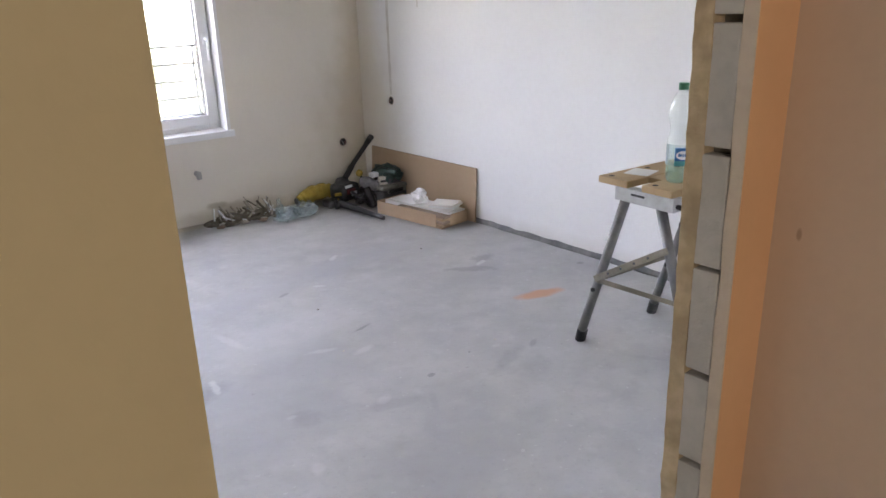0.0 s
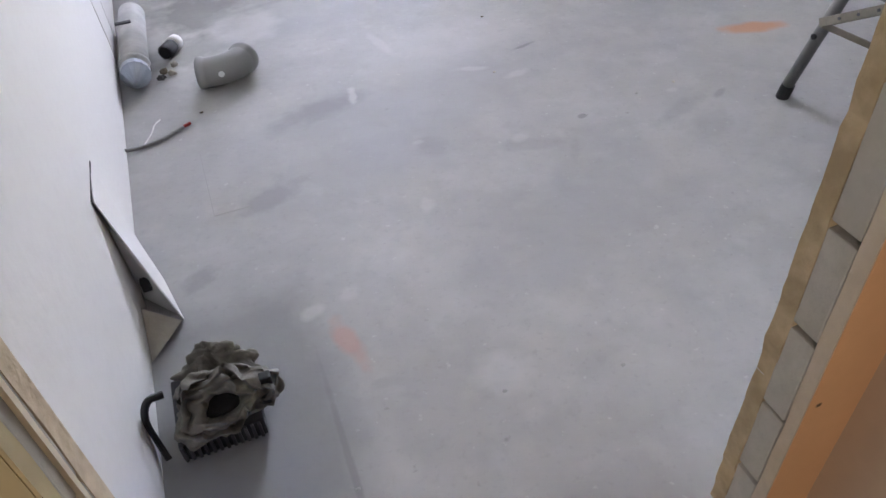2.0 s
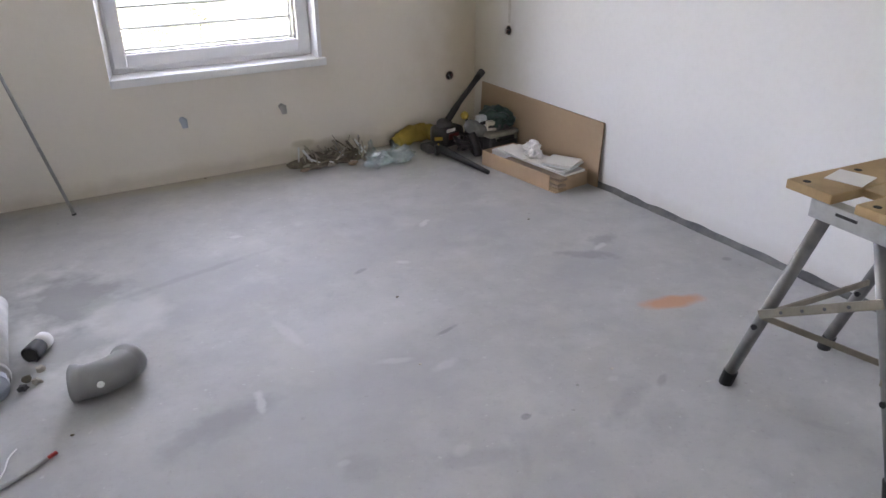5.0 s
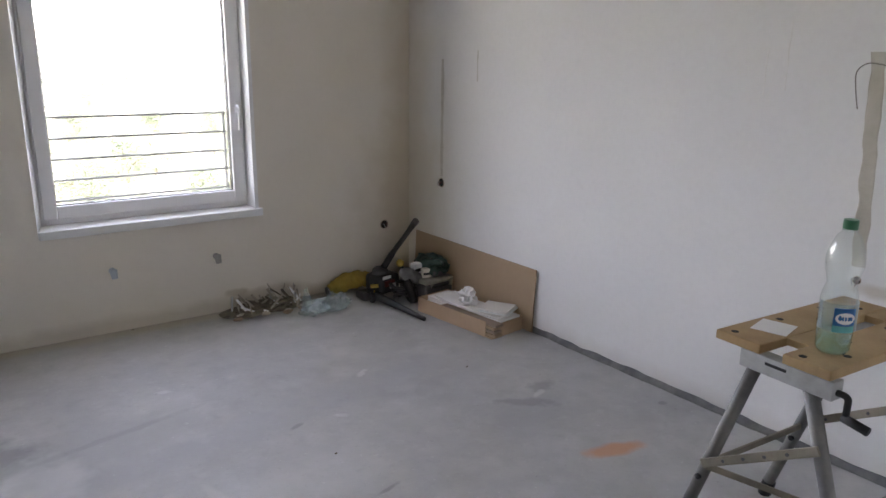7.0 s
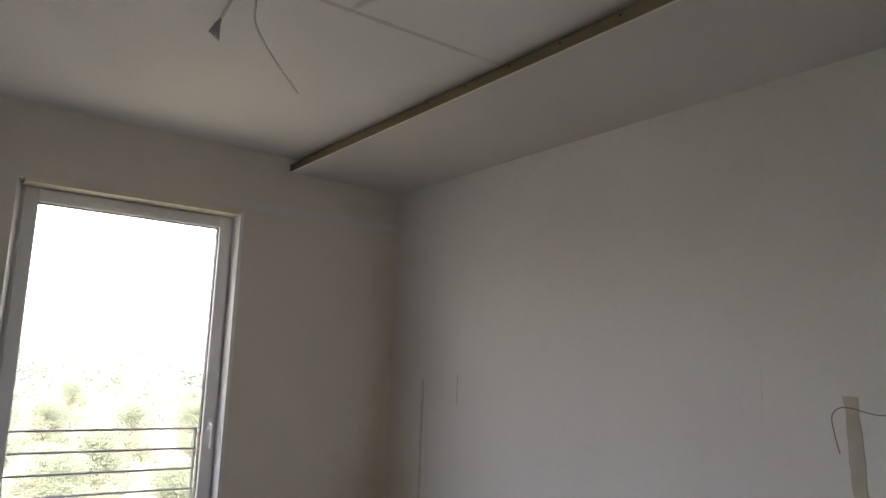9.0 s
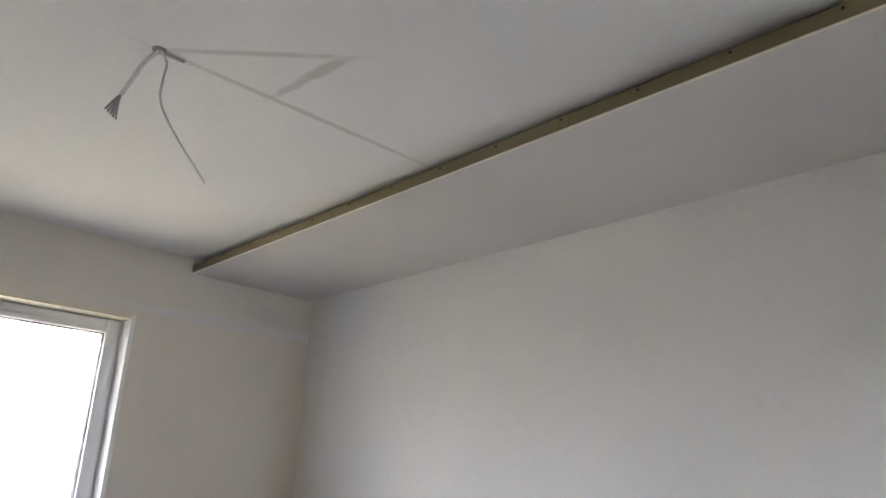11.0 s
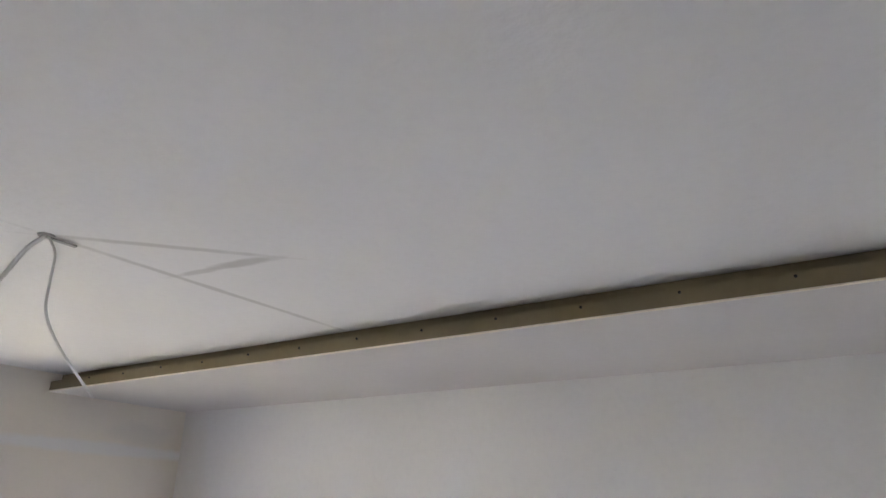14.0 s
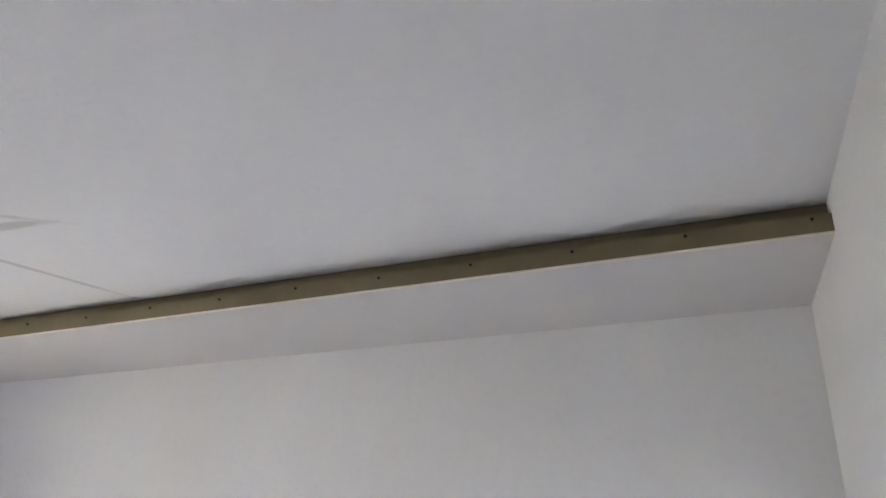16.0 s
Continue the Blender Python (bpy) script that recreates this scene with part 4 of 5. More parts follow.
for j in range(nr + 1):
    q = j / nr
    ring = []
    for i in range(nu):
        u = 2 * math.pi * i / nu
        lobes = 0.14 * math.sin(2 * u + 0.6) + 0.09 * math.sin(3 * u + 2.0) + 0.06 * math.sin(5 * u + 1.0)
        if q < 0.12:
            r, h = 0.024 + 0.022 * q / 0.12, -0.055 + 0.066 * q / 0.12
        else:
            s = (q - 0.12) / 0.88
            r = 0.046 + 0.064 * math.sin(min(1.0, s * 1.35) * math.pi / 2)
            if s > 0.74:
                r -= 0.075 * (s - 0.74) / 0.26
            h = 0.011 - 0.034 * s - 0.12 * max(0.0, s - 0.42) ** 1.1
            fade = math.sin(math.pi * min(1.0, s * 1.1))
            h += fade * (0.015 * math.sin(17 * s + 2.2 * math.sin(2 * u + 1) + 1.5 * math.sin(3 * u)) + 0.008 * math.sin(34 * s + 3 * math.sin(3 * u + 2)))
            r += fade * 0.007 * math.sin(7 * u + 9 * s) + fade * 0.004 * math.sin(13 * u - 14 * s)
        r *= 0.9 * (1 + lobes)
        p = mouth + ax * r * 1.0 * math.cos(u) + ay * r * 0.72 * math.sin(u) + out * h
        p += noise.noise_vector(p * 17) * 0.013 * min(1.0, q * 3) + noise.noise_vector(p * 44) * 0.008
        p.z = max(p.z, 0.052)
        p.x = max(p.x, 0.02)
        ring.append(bm.verts.new(p))
    rings.append(ring)
for p, q in zip(rings, rings[1:]):
    for i in range(nu):
        bm.faces.new((p[i], p[(i + 1) % nu], q[(i + 1) % nu], q[i]))
bm.faces.new(rings[-1])
part("cloth", bm, sack, bag, smooth=True)
bm = lump((0.166, 0.575, 0.105), (0.080, 0.066, 0.050), 5, 0.3, 2.6, 4)
for v in bm.verts:                       # soft pleats round the bundle
    d = v.co - Vector((0.162, 0.585, 0.112))
    v.co += d.normalized() * 0.011 * math.sin(95 * (d.z + 0.35 * d.y) + 4 * math.sin(3 * math.atan2(d.y, d.x)))
    v.co.z = max(v.co.z, 0.0505)
part("lower_fold", crumple(crumple(bm, 0.012, 24), 0.005, 60), sack, bag, smooth=True)
# black lump set in the throat in place of its shade
bm = lump(mouth - out * 0.036, (0.052, 0.034, 0.016), 3, 0.3, 3, 4)
part("mouth", bm, throat_shade, bag, "black lump painting the shade in the open mouth", smooth=True)
part("strap", tube(smooth_path([(0.062, 0.53, 0.15), (0.035, 0.515, 0.16), (0.018, 0.505, 0.12), (0.020, 0.50, 0.04), (0.028, 0.48, 0.01)], 6), 0.008, 8, squash=0.5), black_plastic, bag, "black strap")
part("buckle", box(0.248, 0.272, 0.475, 0.495, 0.14, 0.165, 0.004), black_plastic, bag)
part("buckle", box(0.242, 0.262, 0.450, 0.468, 0.110, 0.130, 0.005), black_plastic, bag)

# ---- far corner: board, box, tools ----
panel = thing("fibreboard_sheet", (W - 0.02, 3.17, 0), "brown hardboard sheet leaning against the white wall", "board")
bm = box(-0.0045, 0.0045, 2.613, 3.75, 0, 0.345, 0.001)
bmesh.ops.rotate(bm, verts=bm.verts, cent=(0, 3, 0), matrix=Matrix.Rotation(radians(2.6), 3, "Y"))
bmesh.ops.translate(bm, verts=bm.verts, vec=(W - 0.026, 0, 0.001))
part("sheet", bm, fibreboard, panel)

cb = thing("cardboard_box", (2.74, 3.02, 0), "long shallow open cardboard box full of white card and offcuts", "box")
bx0, bx1, by0, by1, bh = 2.622, 2.858, 2.655, 3.25, 0.085
part("base", box(bx0, bx1, by0, by1, 0.0, 0.006), cardboard, cb)
part("side", box(bx0, bx0 + 0.005, by0 + 0.05, by1, 0.006, bh, 0.001), cardboard, cb)
part("side", box(bx1 - 0.005, bx1, by0, by1, 0.006, bh, 0.001), cardboard, cb)
part("end_panel", box(bx0 + 0.06, bx1 - 0.005, by0, by0 + 0.005, 0.006, bh - 0.01, 0.001), cardboard, cb)
part("end_panel", box(bx0 + 0.005, bx1 - 0.005, by1 - 0.005, by1, 0.006, bh, 0.001), cardboard, cb)
for k in range(4):
    solid("laminate_strip", box(bx0 + 0.008, bx0 + 0.062 + 0.004 * (k % 2), by0 - 0.018 + 0.007 * (k % 3), by0 + 0.42, 0.008 + 0.019 * k, 0.022 + 0.019 * k, 0.002), tile_brown if k % 2 else fibreboard, "brown offcut strip lying in the cardboard box", "offcut", group="offcuts")
for k, (x, y, a, sx, sy, m_) in enumerate(((2.765, 2.80, 12, 0.15, 0.20, white_card), (2.745, 2.86, 4, 0.14, 0.30, white_card), (2.74, 3.05, -8, 0.15, 0.24, white_card), (2.77, 2.755, 20, 0.15, 0.17, label_white), (2.772, 2.765, 17, 0.15, 0.17, white_card), (2.768, 2.76, 23, 0.15, 0.165, white_card))):
    bm = box(-sx / 2, sx / 2, -sy / 2, sy / 2, 0, 0.006, 0.001)
    bmesh.ops.rotate(bm, verts=bm.verts, cent=(0, 0, 0), matrix=Matrix.Rotation(radians(a), 3, "Z"))
    bmesh.ops.translate(bm, verts=bm.verts, vec=(x, y, 0.078 + 0.0066 * (k + 1)))
    solid("card_sheet", bm, m_, "white card sheet lying on the cardboard box", "card", group="card sheets")
solid("box_filling", crumple(box(bx0 + 0.064, bx1 - 0.007, by0 + 0.012, by1 - 0.01, 0.007, 0.083, 0.004), 0.0, 10), white_card, "stack of white card filling the box", "card stack")
for k, (c, r) in enumerate((((2.745, 2.965, 0.135), (0.048, 0.045, 0.042)), ((2.715, 2.935, 0.120), (0.03, 0.03, 0.02)), ((2.765, 3.0, 0.125), (0.035, 0.035, 0.028)))):
    bm = lump(c, r, 3, 0.9, 4.0, k + 3)
    solid("tissue_wad", crumple(bm, 0.012, 45, k), tissue, "crumpled white tissue lying on the cardboard box", "tissue", group="tissue wads")

# the box and what lies in it stand askew to the wall
hinge, swing = Vector((2.622, 2.655, 0)), Matrix.Rotation(radians(6.5), 4, "Z")
for ob in list(scene.objects):
    if ob.parent is None and ob.name.split(".")[0] in ("cardboard_box", "laminate_strip", "card_sheet", "box_filling", "tissue_wad"):
        ob.location = hinge + swing @ (Vector(ob.location) - hinge)
        ob.rotation_euler = (0, 0, radians(6.5))

# vacuum cleaner with its black pipe
vac = thing("vacuum_cleaner", (2.50, 3.55, 0), "black workshop vacuum cleaner with its pipe leaning into the corner", "vacuum cleaner")
part("pipe", tube(smooth_path([(2.50, 3.54, 0.20), (2.60, 3.58, 0.28), (2.70, 3.62, 0.345), (2.80, 3.66, 0.414)], 4), lambda q: 0.0165 + 0.0035 * (q > 0.86) + 0.004 * (q < 0.3), 12), black_plastic, vac, smooth=True)
part("pipe_head", tube([(2.795, 3.658, 0.411), (2.822, 3.668, 0.428)], 0.022, 12), dark_grey, vac)
body = part("body", box(2.425, 2.59, 3.49, 3.64, 0.045, 0.165, 0.035, turn=Matrix.Rotation(radians(14), 4, "Z")), black_plastic, vac, smooth=True)
part("motor_cap", lathe([(0.001, 0.038), (0.036, 0.036), (0.047, 0.026), (0.052, 0.0)], (2.49, 3.565, 0.158), 24, m=Matrix.Rotation(radians(12), 4, "X")), dark_grey, vac, smooth=True)
part("badge", box(2.455, 2.52, 3.476, 3.484, 0.145, 0.163, 0.002, turn=Matrix.Rotation(radians(14), 4, "Z")), label_white, body, "white badge")
part("red_band", box(2.465, 2.545, 3.474, 3.482, 0.10, 0.135, 0.002, turn=Matrix.Rotation(radians(14), 4, "Z")), dark_red, body, "dark red band")
part("grey_panel", box(2.50, 2.55, 3.470, 3.477, 0.085, 0.115, 0.002, turn=Matrix.Rotation(radians(14), 4, "Z")), grey_plastic, body)
for q in (-1, 1):
    part("wheel", tube([(2.505 + q * 0.085, 3.52, 0.032), (2.505 + q * 0.105, 3.525, 0.032)], 0.032, 18), black_plastic, vac)
part("floor_pipe", tube(smooth_path([(2.43, 3.60, 0.038), (2.445, 3.47, 0.034), (2.465, 3.30, 0.024), (2.487, 3.08, 0.013)], 6), lambda q: 0.032 - 0.019 * q, 12), black_plastic, vac, smooth=True)
part("nozzle", box(2.37, 2.45, 3.55, 3.66, 0.002, 0.05, 0.015), dark_grey, vac, smooth=True)
for k in range(4):
    r_, zc = 0.060 + 0.012 * k, 0.045 + 0.022 * k
    loop = [(2.585 + r_ * math.cos(a) * 0.9, 3.455 + r_ * math.sin(a) * 0.6, zc + 0.016 * math.sin(2 * a + k)) for a in [2 * math.pi * q / 24 + k for q in range(22)]]
    part("hose_loop", tube(loop, 0.012, 8), black_plastic if k % 2 else dark_grey, vac, smooth=True)
part("yellow_clip", tube([(2.405, 3.53, 0.10), (2.44, 3.50, 0.105)], 0.011, 8), yellow_fabric, vac, "yellow clip")
# grey dust bag tool, green case, small cartons
mach = thing("power_tool", (2.63, 3.40, 0), "dusty grey and black power tool standing in the corner", "power tool")
part("housing", crumple(tube(smooth_path([(2.555, 3.44, 0.185), (2.59, 3.42, 0.175), (2.645, 3.40, 0.145), (2.70, 3.385, 0.105)], 7), lambda q: 0.024 + 0.016 * math.sin(math.pi * min(1, q * 1.15)), 20), 0.008, 26), dust_grey, mach, smooth=True)
part("grip", tube(smooth_path([(2.575, 3.405, 0.14), (2.585, 3.385, 0.10), (2.60, 3.37, 0.05), (2.605, 3.365, 0.012)], 5), lambda q: 0.030 - 0.006 * q, 14), black_plastic, mach, smooth=True)
part("foot", box(2.60, 2.70, 3.38, 3.46, 0.0, 0.09, 0.012, turn=Matrix.Rotation(radians(-18), 4, "Z")), black_plastic, mach)
part("knob", lathe([(0.001, 0.016), (0.018, 0.015), (0.024, 0.004), (0.022, -0.014), (0.001, -0.016)], (2.562, 3.45, 0.240), 18, m=Matrix.Rotation(radians(60), 4, "X")), yellow_fabric, mach, "yellow knob", smooth=True)
part("stem", tube([(2.562, 3.452, 0.236), (2.58, 3.44, 0.19)], 0.010, 8), black_plastic, mach)
part("collar", tube([(2.688, 3.389, 0.113), (2.708, 3.383, 0.098)], 0.034, 16), dark_grey, mach)
case = thing("tool_case", (2.76, 3.47, 0), "dusty olive grey plastic tool case under a green cloth bag", "tool case")
part("shell", box(2.64, 2.85, 3.31, 3.58, 0.0, 0.115, 0.014, turn=Matrix.Rotation(radians(4), 4, "Z")), dark_grey, case, smooth=True)
part("lid", box(2.637, 2.853, 3.307, 3.583, 0.117, 0.150, 0.012, turn=Matrix.Rotation(radians(4), 4, "Z")), case_grey, case, "grey lid", smooth=True)
part("handle", tube(smooth_path([(2.70, 3.318, 0.10), (2.71, 3.298, 0.105), (2.80, 3.303, 0.105), (2.81, 3.325, 0.10)], 5), 0.009, 8), black_plastic, case, smooth=True)
for x in (2.69, 2.825):
    part("latch", box(x, x + 0.018, 3.304, 3.316, 0.095, 0.135, 0.003), case_grey, case)
bag2 = thing("tool_bag", (2.79, 3.48, 0.15), "dark green crumpled tool bag lying on the tool case", "bag")
part("cloth", crumple(crumple(lump((2.775, 3.43, 0.202), (0.080, 0.130, 0.062), 4, 0.35, 3, 7), 0.012, 22), 0.005, 60), green_plastic, bag2, smooth=True)
part("flap", crumple(crumple(box(2.715, 2.815, 3.315, 3.42, 0.158, 0.195, 0.012), 0.012, 25), 0.005, 60), dark_grey, bag2, smooth=True)
part("strap", tube(smooth_path([(2.73, 3.42, 0.20), (2.75, 3.40, 0.245), (2.80, 3.42, 0.25), (2.83, 3.46, 0.22)], 6), 0.007, 8), black_plastic, bag2)
for k, (x, y, z, m_, lab) in enumerate(((2.664, 3.43, 0.150, label_white, "small white and black carton on the tool case"), (2.695, 3.37, 0.150, patch_plaster, "small pale carton on the tool case"))):
    c = thing("small_carton", (x, y, z), lab, "carton")
    hgt = 0.080 if k == 0 else 0.055
    part("carton", box(x - 0.028, x + 0.028, y - 0.022, y + 0.022, z + 0.002, z + hgt, 0.003, turn=Matrix.Rotation(radians(14 - 30 * k), 4, "Z")), m_, c)
    part("stripe", box(x - 0.029, x + 0.029, y - 0.024, y - 0.021, z + hgt * 0.35, z + hgt * 0.62, 0.001, turn=Matrix.Rotation(radians(14 - 30 * k), 4, "Z")), black_plastic, c)

# yellow bag
yb = thing("yellow_bag", (2.37, 3.75, 0), "crumpled yellow fabric bag lying by the wall", "bag")
part("cloth", crumple(tube([Vector(q) for q in smooth_path([(2.235, 3.74, 0.045), (2.30, 3.75, 0.065), (2.38, 3.755, 0.080), (2.46, 3.74, 0.088), (2.53, 3.70, 0.085)], 8)], lambda t: (0.036 + 0.018 * math.sin(math.pi * t)) * (1 + 0.05 * math.sin(37 * t + 3 * math.sin(9 * t))), 18), 0.014, 24), yellow_fabric, yb, smooth=True)
part("collar", tube([(2.232, 3.74, 0.044), (2.222, 3.74, 0.042)], 0.030, 14), dark_grey, yb)
part("strap", tube(smooth_path([(2.50, 3.66, 0.10), (2.47, 3.58, 0.09), (2.42, 3.52, 0.05)], 5), 0.007, 8), yellow_fabric, yb)

# plastic film and bottles
film_t = thing("plastic_film", (2.12, 3.55, 0), "crumpled bluish clear plastic film on the floor", "plastic film")
part("sheet", crumple(lump((2.16, 3.53, 0.045), (0.085, 0.06, 0.045), 4, 0.5, 4, 3), 0.024, 28, 1), clear_film, film_t)
part("sheet", crumple(lump((2.03, 3.53, 0.036), (0.08, 0.05, 0.036), 4, 0.6, 4, 6), 0.024, 28, 2), clear_film, film_t)
part("twist", crumple(lump((2.02, 3.60, 0.07), (0.022, 0.02, 0.06), 3, 0.6, 4, 8), 0.01, 30, 3), clear_film, film_t)

# sweepings
random.seed(5)
heap = solid("sweepings", crumple(lump((1.84, 3.74, 0.012), (0.20, 0.075, 0.042), 4, 0.7, 5, 2), 0.012, 30), rubble_dark, "small heap of dark sweepings by the wall", "rubble heap", "stuff")
for i in range(46):
    cx_, cy_ = 1.64 + 0.40 * random.random(), 3.68 + 0.13 * random.random()
    a, tilt, ln = random.uniform(0, math.pi), random.uniform(-0.15, 1.05), random.uniform(0.05, 0.16)
    dv = Vector((math.cos(a) * math.cos(tilt), math.sin(a) * math.cos(tilt) * 0.5, abs(math.sin(tilt)))) * ln / 2
    c = Vector((cx_, cy_, 0.016 + abs(dv.z) + 0.022 * random.random()))
    solid("offcut", tube([c - dv, c + dv], random.uniform(0.003, 0.008), 6), (wood_scrap, wood_scrap, label_white, cable_grey, wood_scrap, rubble_dark)[i % 6], "thin pale offcut on the heap of sweepings", "offcut", group="sweepings offcuts")
for i in range(12):
    x, y = 1.60 + 0.45 * random.random(), 3.62 + 0.16 * random.random()
    solid("rubble_piece", lump((x, y, 0.011), (0.018 + 0.01 * random.random(), 0.014, 0.012), 2, 0.6, 3, i + 20), (rubble_dark, patch_plaster, tile_brown)[i % 3], "broken piece of rubble on the floor by the wall", "rubble", group="rubble pieces")
for i, (x, y, m_) in enumerate(((1.648, 1.309, cable_grey), (0.731, 0.369, cable_grey), (0.37, 0.269, cable_grey), (1.12, 3.835, rubble_dark), (1.80, 1.32, patch_plaster), (1.28, 1.66, patch_plaster), (0.26, 1.86, rubble_dark), (2.30, 2.45, rubble_dark), (1.0, 0.33, cable_grey), (1.42, 2.10, rubble_dark))):
    solid("crumb", lump((x, y, 0.003), (0.006, 0.004, 0.003), 2, 0.5, 3, i + 40), m_, "small crumb of plaster on the floor", "crumb", group="crumbs")
# shallow lid let into the screed
hatch = thing("floor_hatch", (0.33, 1.33, 0), "square outline of a hatch cut in the screed", "hatch", kind="structure")
part("joint", box(0.222, 0.2238, 1.26, 1.60, 0.0, 0.0016), cable_grey, hatch)
part("joint", box(0.2245, 0.33, 1.26, 1.2615, 0.0, 0.0014), cable_grey, hatch)
solid("threshold_joint", tube([Vector(q) for q in smooth_path([(0.998, -0.02, 0.0), (0.9, -0.045, 0.0), (0.80, -0.066, 0.0), (0.70, -0.088, 0.0)], 6)], 0.0012, 6), rubble_dark, "crack in the screed across the threshold", "crack", "structure")

# ---- workbench ----
def bar(p, q, width, depth):
    """A flat bar between two points; width upright, depth across."""
    p, q = Vector(p), Vector(q)
    bm = box(-depth / 2, depth / 2, -width / 2, width / 2, 0, (q - p).length, 0.002)
    z = (q - p).normalized()
    xx = Vector((0, 0, 1)).cross(z).normalized()
    bmesh.ops.transform(bm, matrix=Matrix.Translation(p) @ Matrix((xx, z.cross(xx), z)).transposed().to_4x4(), verts=bm.verts)
    return bm


bench = thing("folding_workbench", (2.25, 0.85, 0), "folding workbench with drilled wooden jaws on grey steel legs", "workbench")
bt = 0.708
for nm, y0, y1 in (("jaw", 0.868, 1.004), ("jaw", 0.676, 0.804)):
    j = part(nm, box(2.016, 2.62, y0, y1, bt - 0.026, bt, 0.004), bench_wood, bench, "yellowish plywood clamping jaw")
    for k in range(6):
        for row in (0.28, 0.72):
            x = 2.045 + 0.098 * k
            y = y0 + (y1 - y0) * row
            if (k + int(row * 10)) % 2:
                # drilled holes drawn as dark discs, their shade in the colour
                part("peg_hole", lathe([(0.0005, 0.0008), (0.0095, 0.0008), (0.0105, 0.0002), (0.0105, -0.002)], (x, y, bt), 14), hole_shade, j)
part("bridge_board", box(2.13, 2.33, 0.804, 0.868, bt - 0.022, bt - 0.002, 0.002), bench_wood, bench)
part("bridge_board", box(2.50, 2.60, 0.804, 0.868, bt - 0.022, bt - 0.002, 0.002), bench_wood, bench)
for x in (2.024, 2.515):
    ch = part("channel", box(x - 0.005, x + 0.04, 0.668, 0.925, 0.632, bt - 0.027, 0.004), bench_steel, bench, "white-grey pressed steel channel")
    # slot drawn as a black bar, its shade in the colour
    part("slot", box(x - 0.0058, x - 0.003, 0.79, 0.85, 0.660, 0.668), black_plastic, ch)
part("tray", box(2.045, 2.50, 0.80, 0.86, 0.625, 0.635, 0.002), bench_steel, bench)
legs = {}
for x in (2.038, 2.48):
    for y0, y1, top in ((0.885, 1.085, 0.645), (0.735, 0.535, 0.645)):
        lg = part("leg", tube([(x, y0, top), (x, y1, 0.03)], 0.0185, 14), leg_steel, bench, smooth=True)
        part("rubber_foot", tube([(x, y0 + (y1 - y0) * 0.95, 0.052), (x, y1 + (y1 - y0) * 0.012, 0.0)], 0.0215, 14), black_plastic, lg)
        part("bolt", tube([(x - 0.024, y0 + (y1 - y0) * 0.63, 0.25), (x - 0.016, y0 + (y1 - y0) * 0.63, 0.25)], 0.009, 8), screw_metal, lg)
for x in (2.014, 2.50):
    st = part("stretcher", bar((x, 1.0, 0.300), (x, 0.675, 0.500), 0.025, 0.008), bench_dusty, bench, "dusty pressed steel stretcher")
    for k in range(4):
        part("rivet", tube([(x - 0.007, 0.93 - 0.06 * k, 0.343 + 0.037 * k), (x - 0.003, 0.93 - 0.06 * k, 0.343 + 0.037 * k)], 0.005, 8), dark_grey, st)
for y in (0.99, 0.63):
    part("cross_bar", bar((2.02, y, 0.30), (2.475, y, 0.30), 0.020, 0.008), bench_dusty, bench)
part("brace", bar((2.012, 0.985, 0.30), (2.47, 0.64, 0.10), 0.019, 0.006), bench_dusty, bench)
crank = part("crank", tube(smooth_path([(2.04, 0.672, 0.652), (2.04, 0.650, 0.652), (2.039, 0.640, 0.646), (2.037, 0.638, 0.632), (2.034, 0.637, 0.602)], 4), 0.0085, 10), black_plastic, bench, "black plastic crank", smooth=True)
part("grip", tube([(2.034, 0.643, 0.600), (2.031, 0.580, 0.592)], lambda t: 0.0115 + 0.003 * math.sin(math.pi * t), 14), black_plastic, crank, smooth=True)
pivot, askew = Vector((2.016, 0.84, 0)), Matrix.Rotation(radians(-4.5), 4, "Z")
bench.location = pivot + askew @ (Vector(bench.location) - pivot)
bench.rotation_euler = (0, 0, radians(-4.5))
bm = box(2.12, 2.22, 0.872, 0.965, bt + 0.0006, bt + 0.0026, 0.0, turn=Matrix.Rotation(radians(12), 4, "Z"))
solid("sanding_sheet", bm, white_card, "pale grey paper sheet lying on the workbench", "paper")

bx, by = 2.133, 0.743
bottle = thing("water_bottle", (bx, by, bt), "nearly empty clear plastic water bottle with a green cap", "bottle")
prof = [(0.001, 0.006), (0.030, 0.0), (0.046, 0.002), (0.055, 0.012), (0.058, 0.060), (0.058, 0.066), (0.0605, 0.072), (0.0605, 0.140), (0.058, 0.158), (0.048, 0.176), (0.045, 0.19), (0.049, 0.205), (0.057, 0.225), (0.059, 0.245), (0.055, 0.27), (0.044, 0.294), (0.026, 0.312), (0.0155, 0.322), (0.0145, 0.335)]
prof = [(r * (0.72 if z < 0.17 else 0.755 if z < 0.31 else 1.0), z * 0.97) for r, z in prof]
part("body", lathe(prof, (bx, by, bt + 0.0005), 40), bottle_pet, bottle, smooth=True)
part("base", lathe([(r * 0.985, z + 0.001) for r, z in prof[:5]], (bx, by, bt + 0.0005), 32), bottle_base, bottle, "greenish bottle base", smooth=True)
part("ring", lathe([(0.0145, 0.312), (0.018, 0.313), (0.018, 0.316), (0.0145, 0.317)], (bx, by, bt), 24), bottle_pet, bottle)
part("cap", lathe([(0.001, 0.342), (0.0165, 0.342), (0.0175, 0.339), (0.0175, 0.319), (0.0145, 0.319)], (bx, by, bt), 26), cap_green, bottle, "green screw cap")


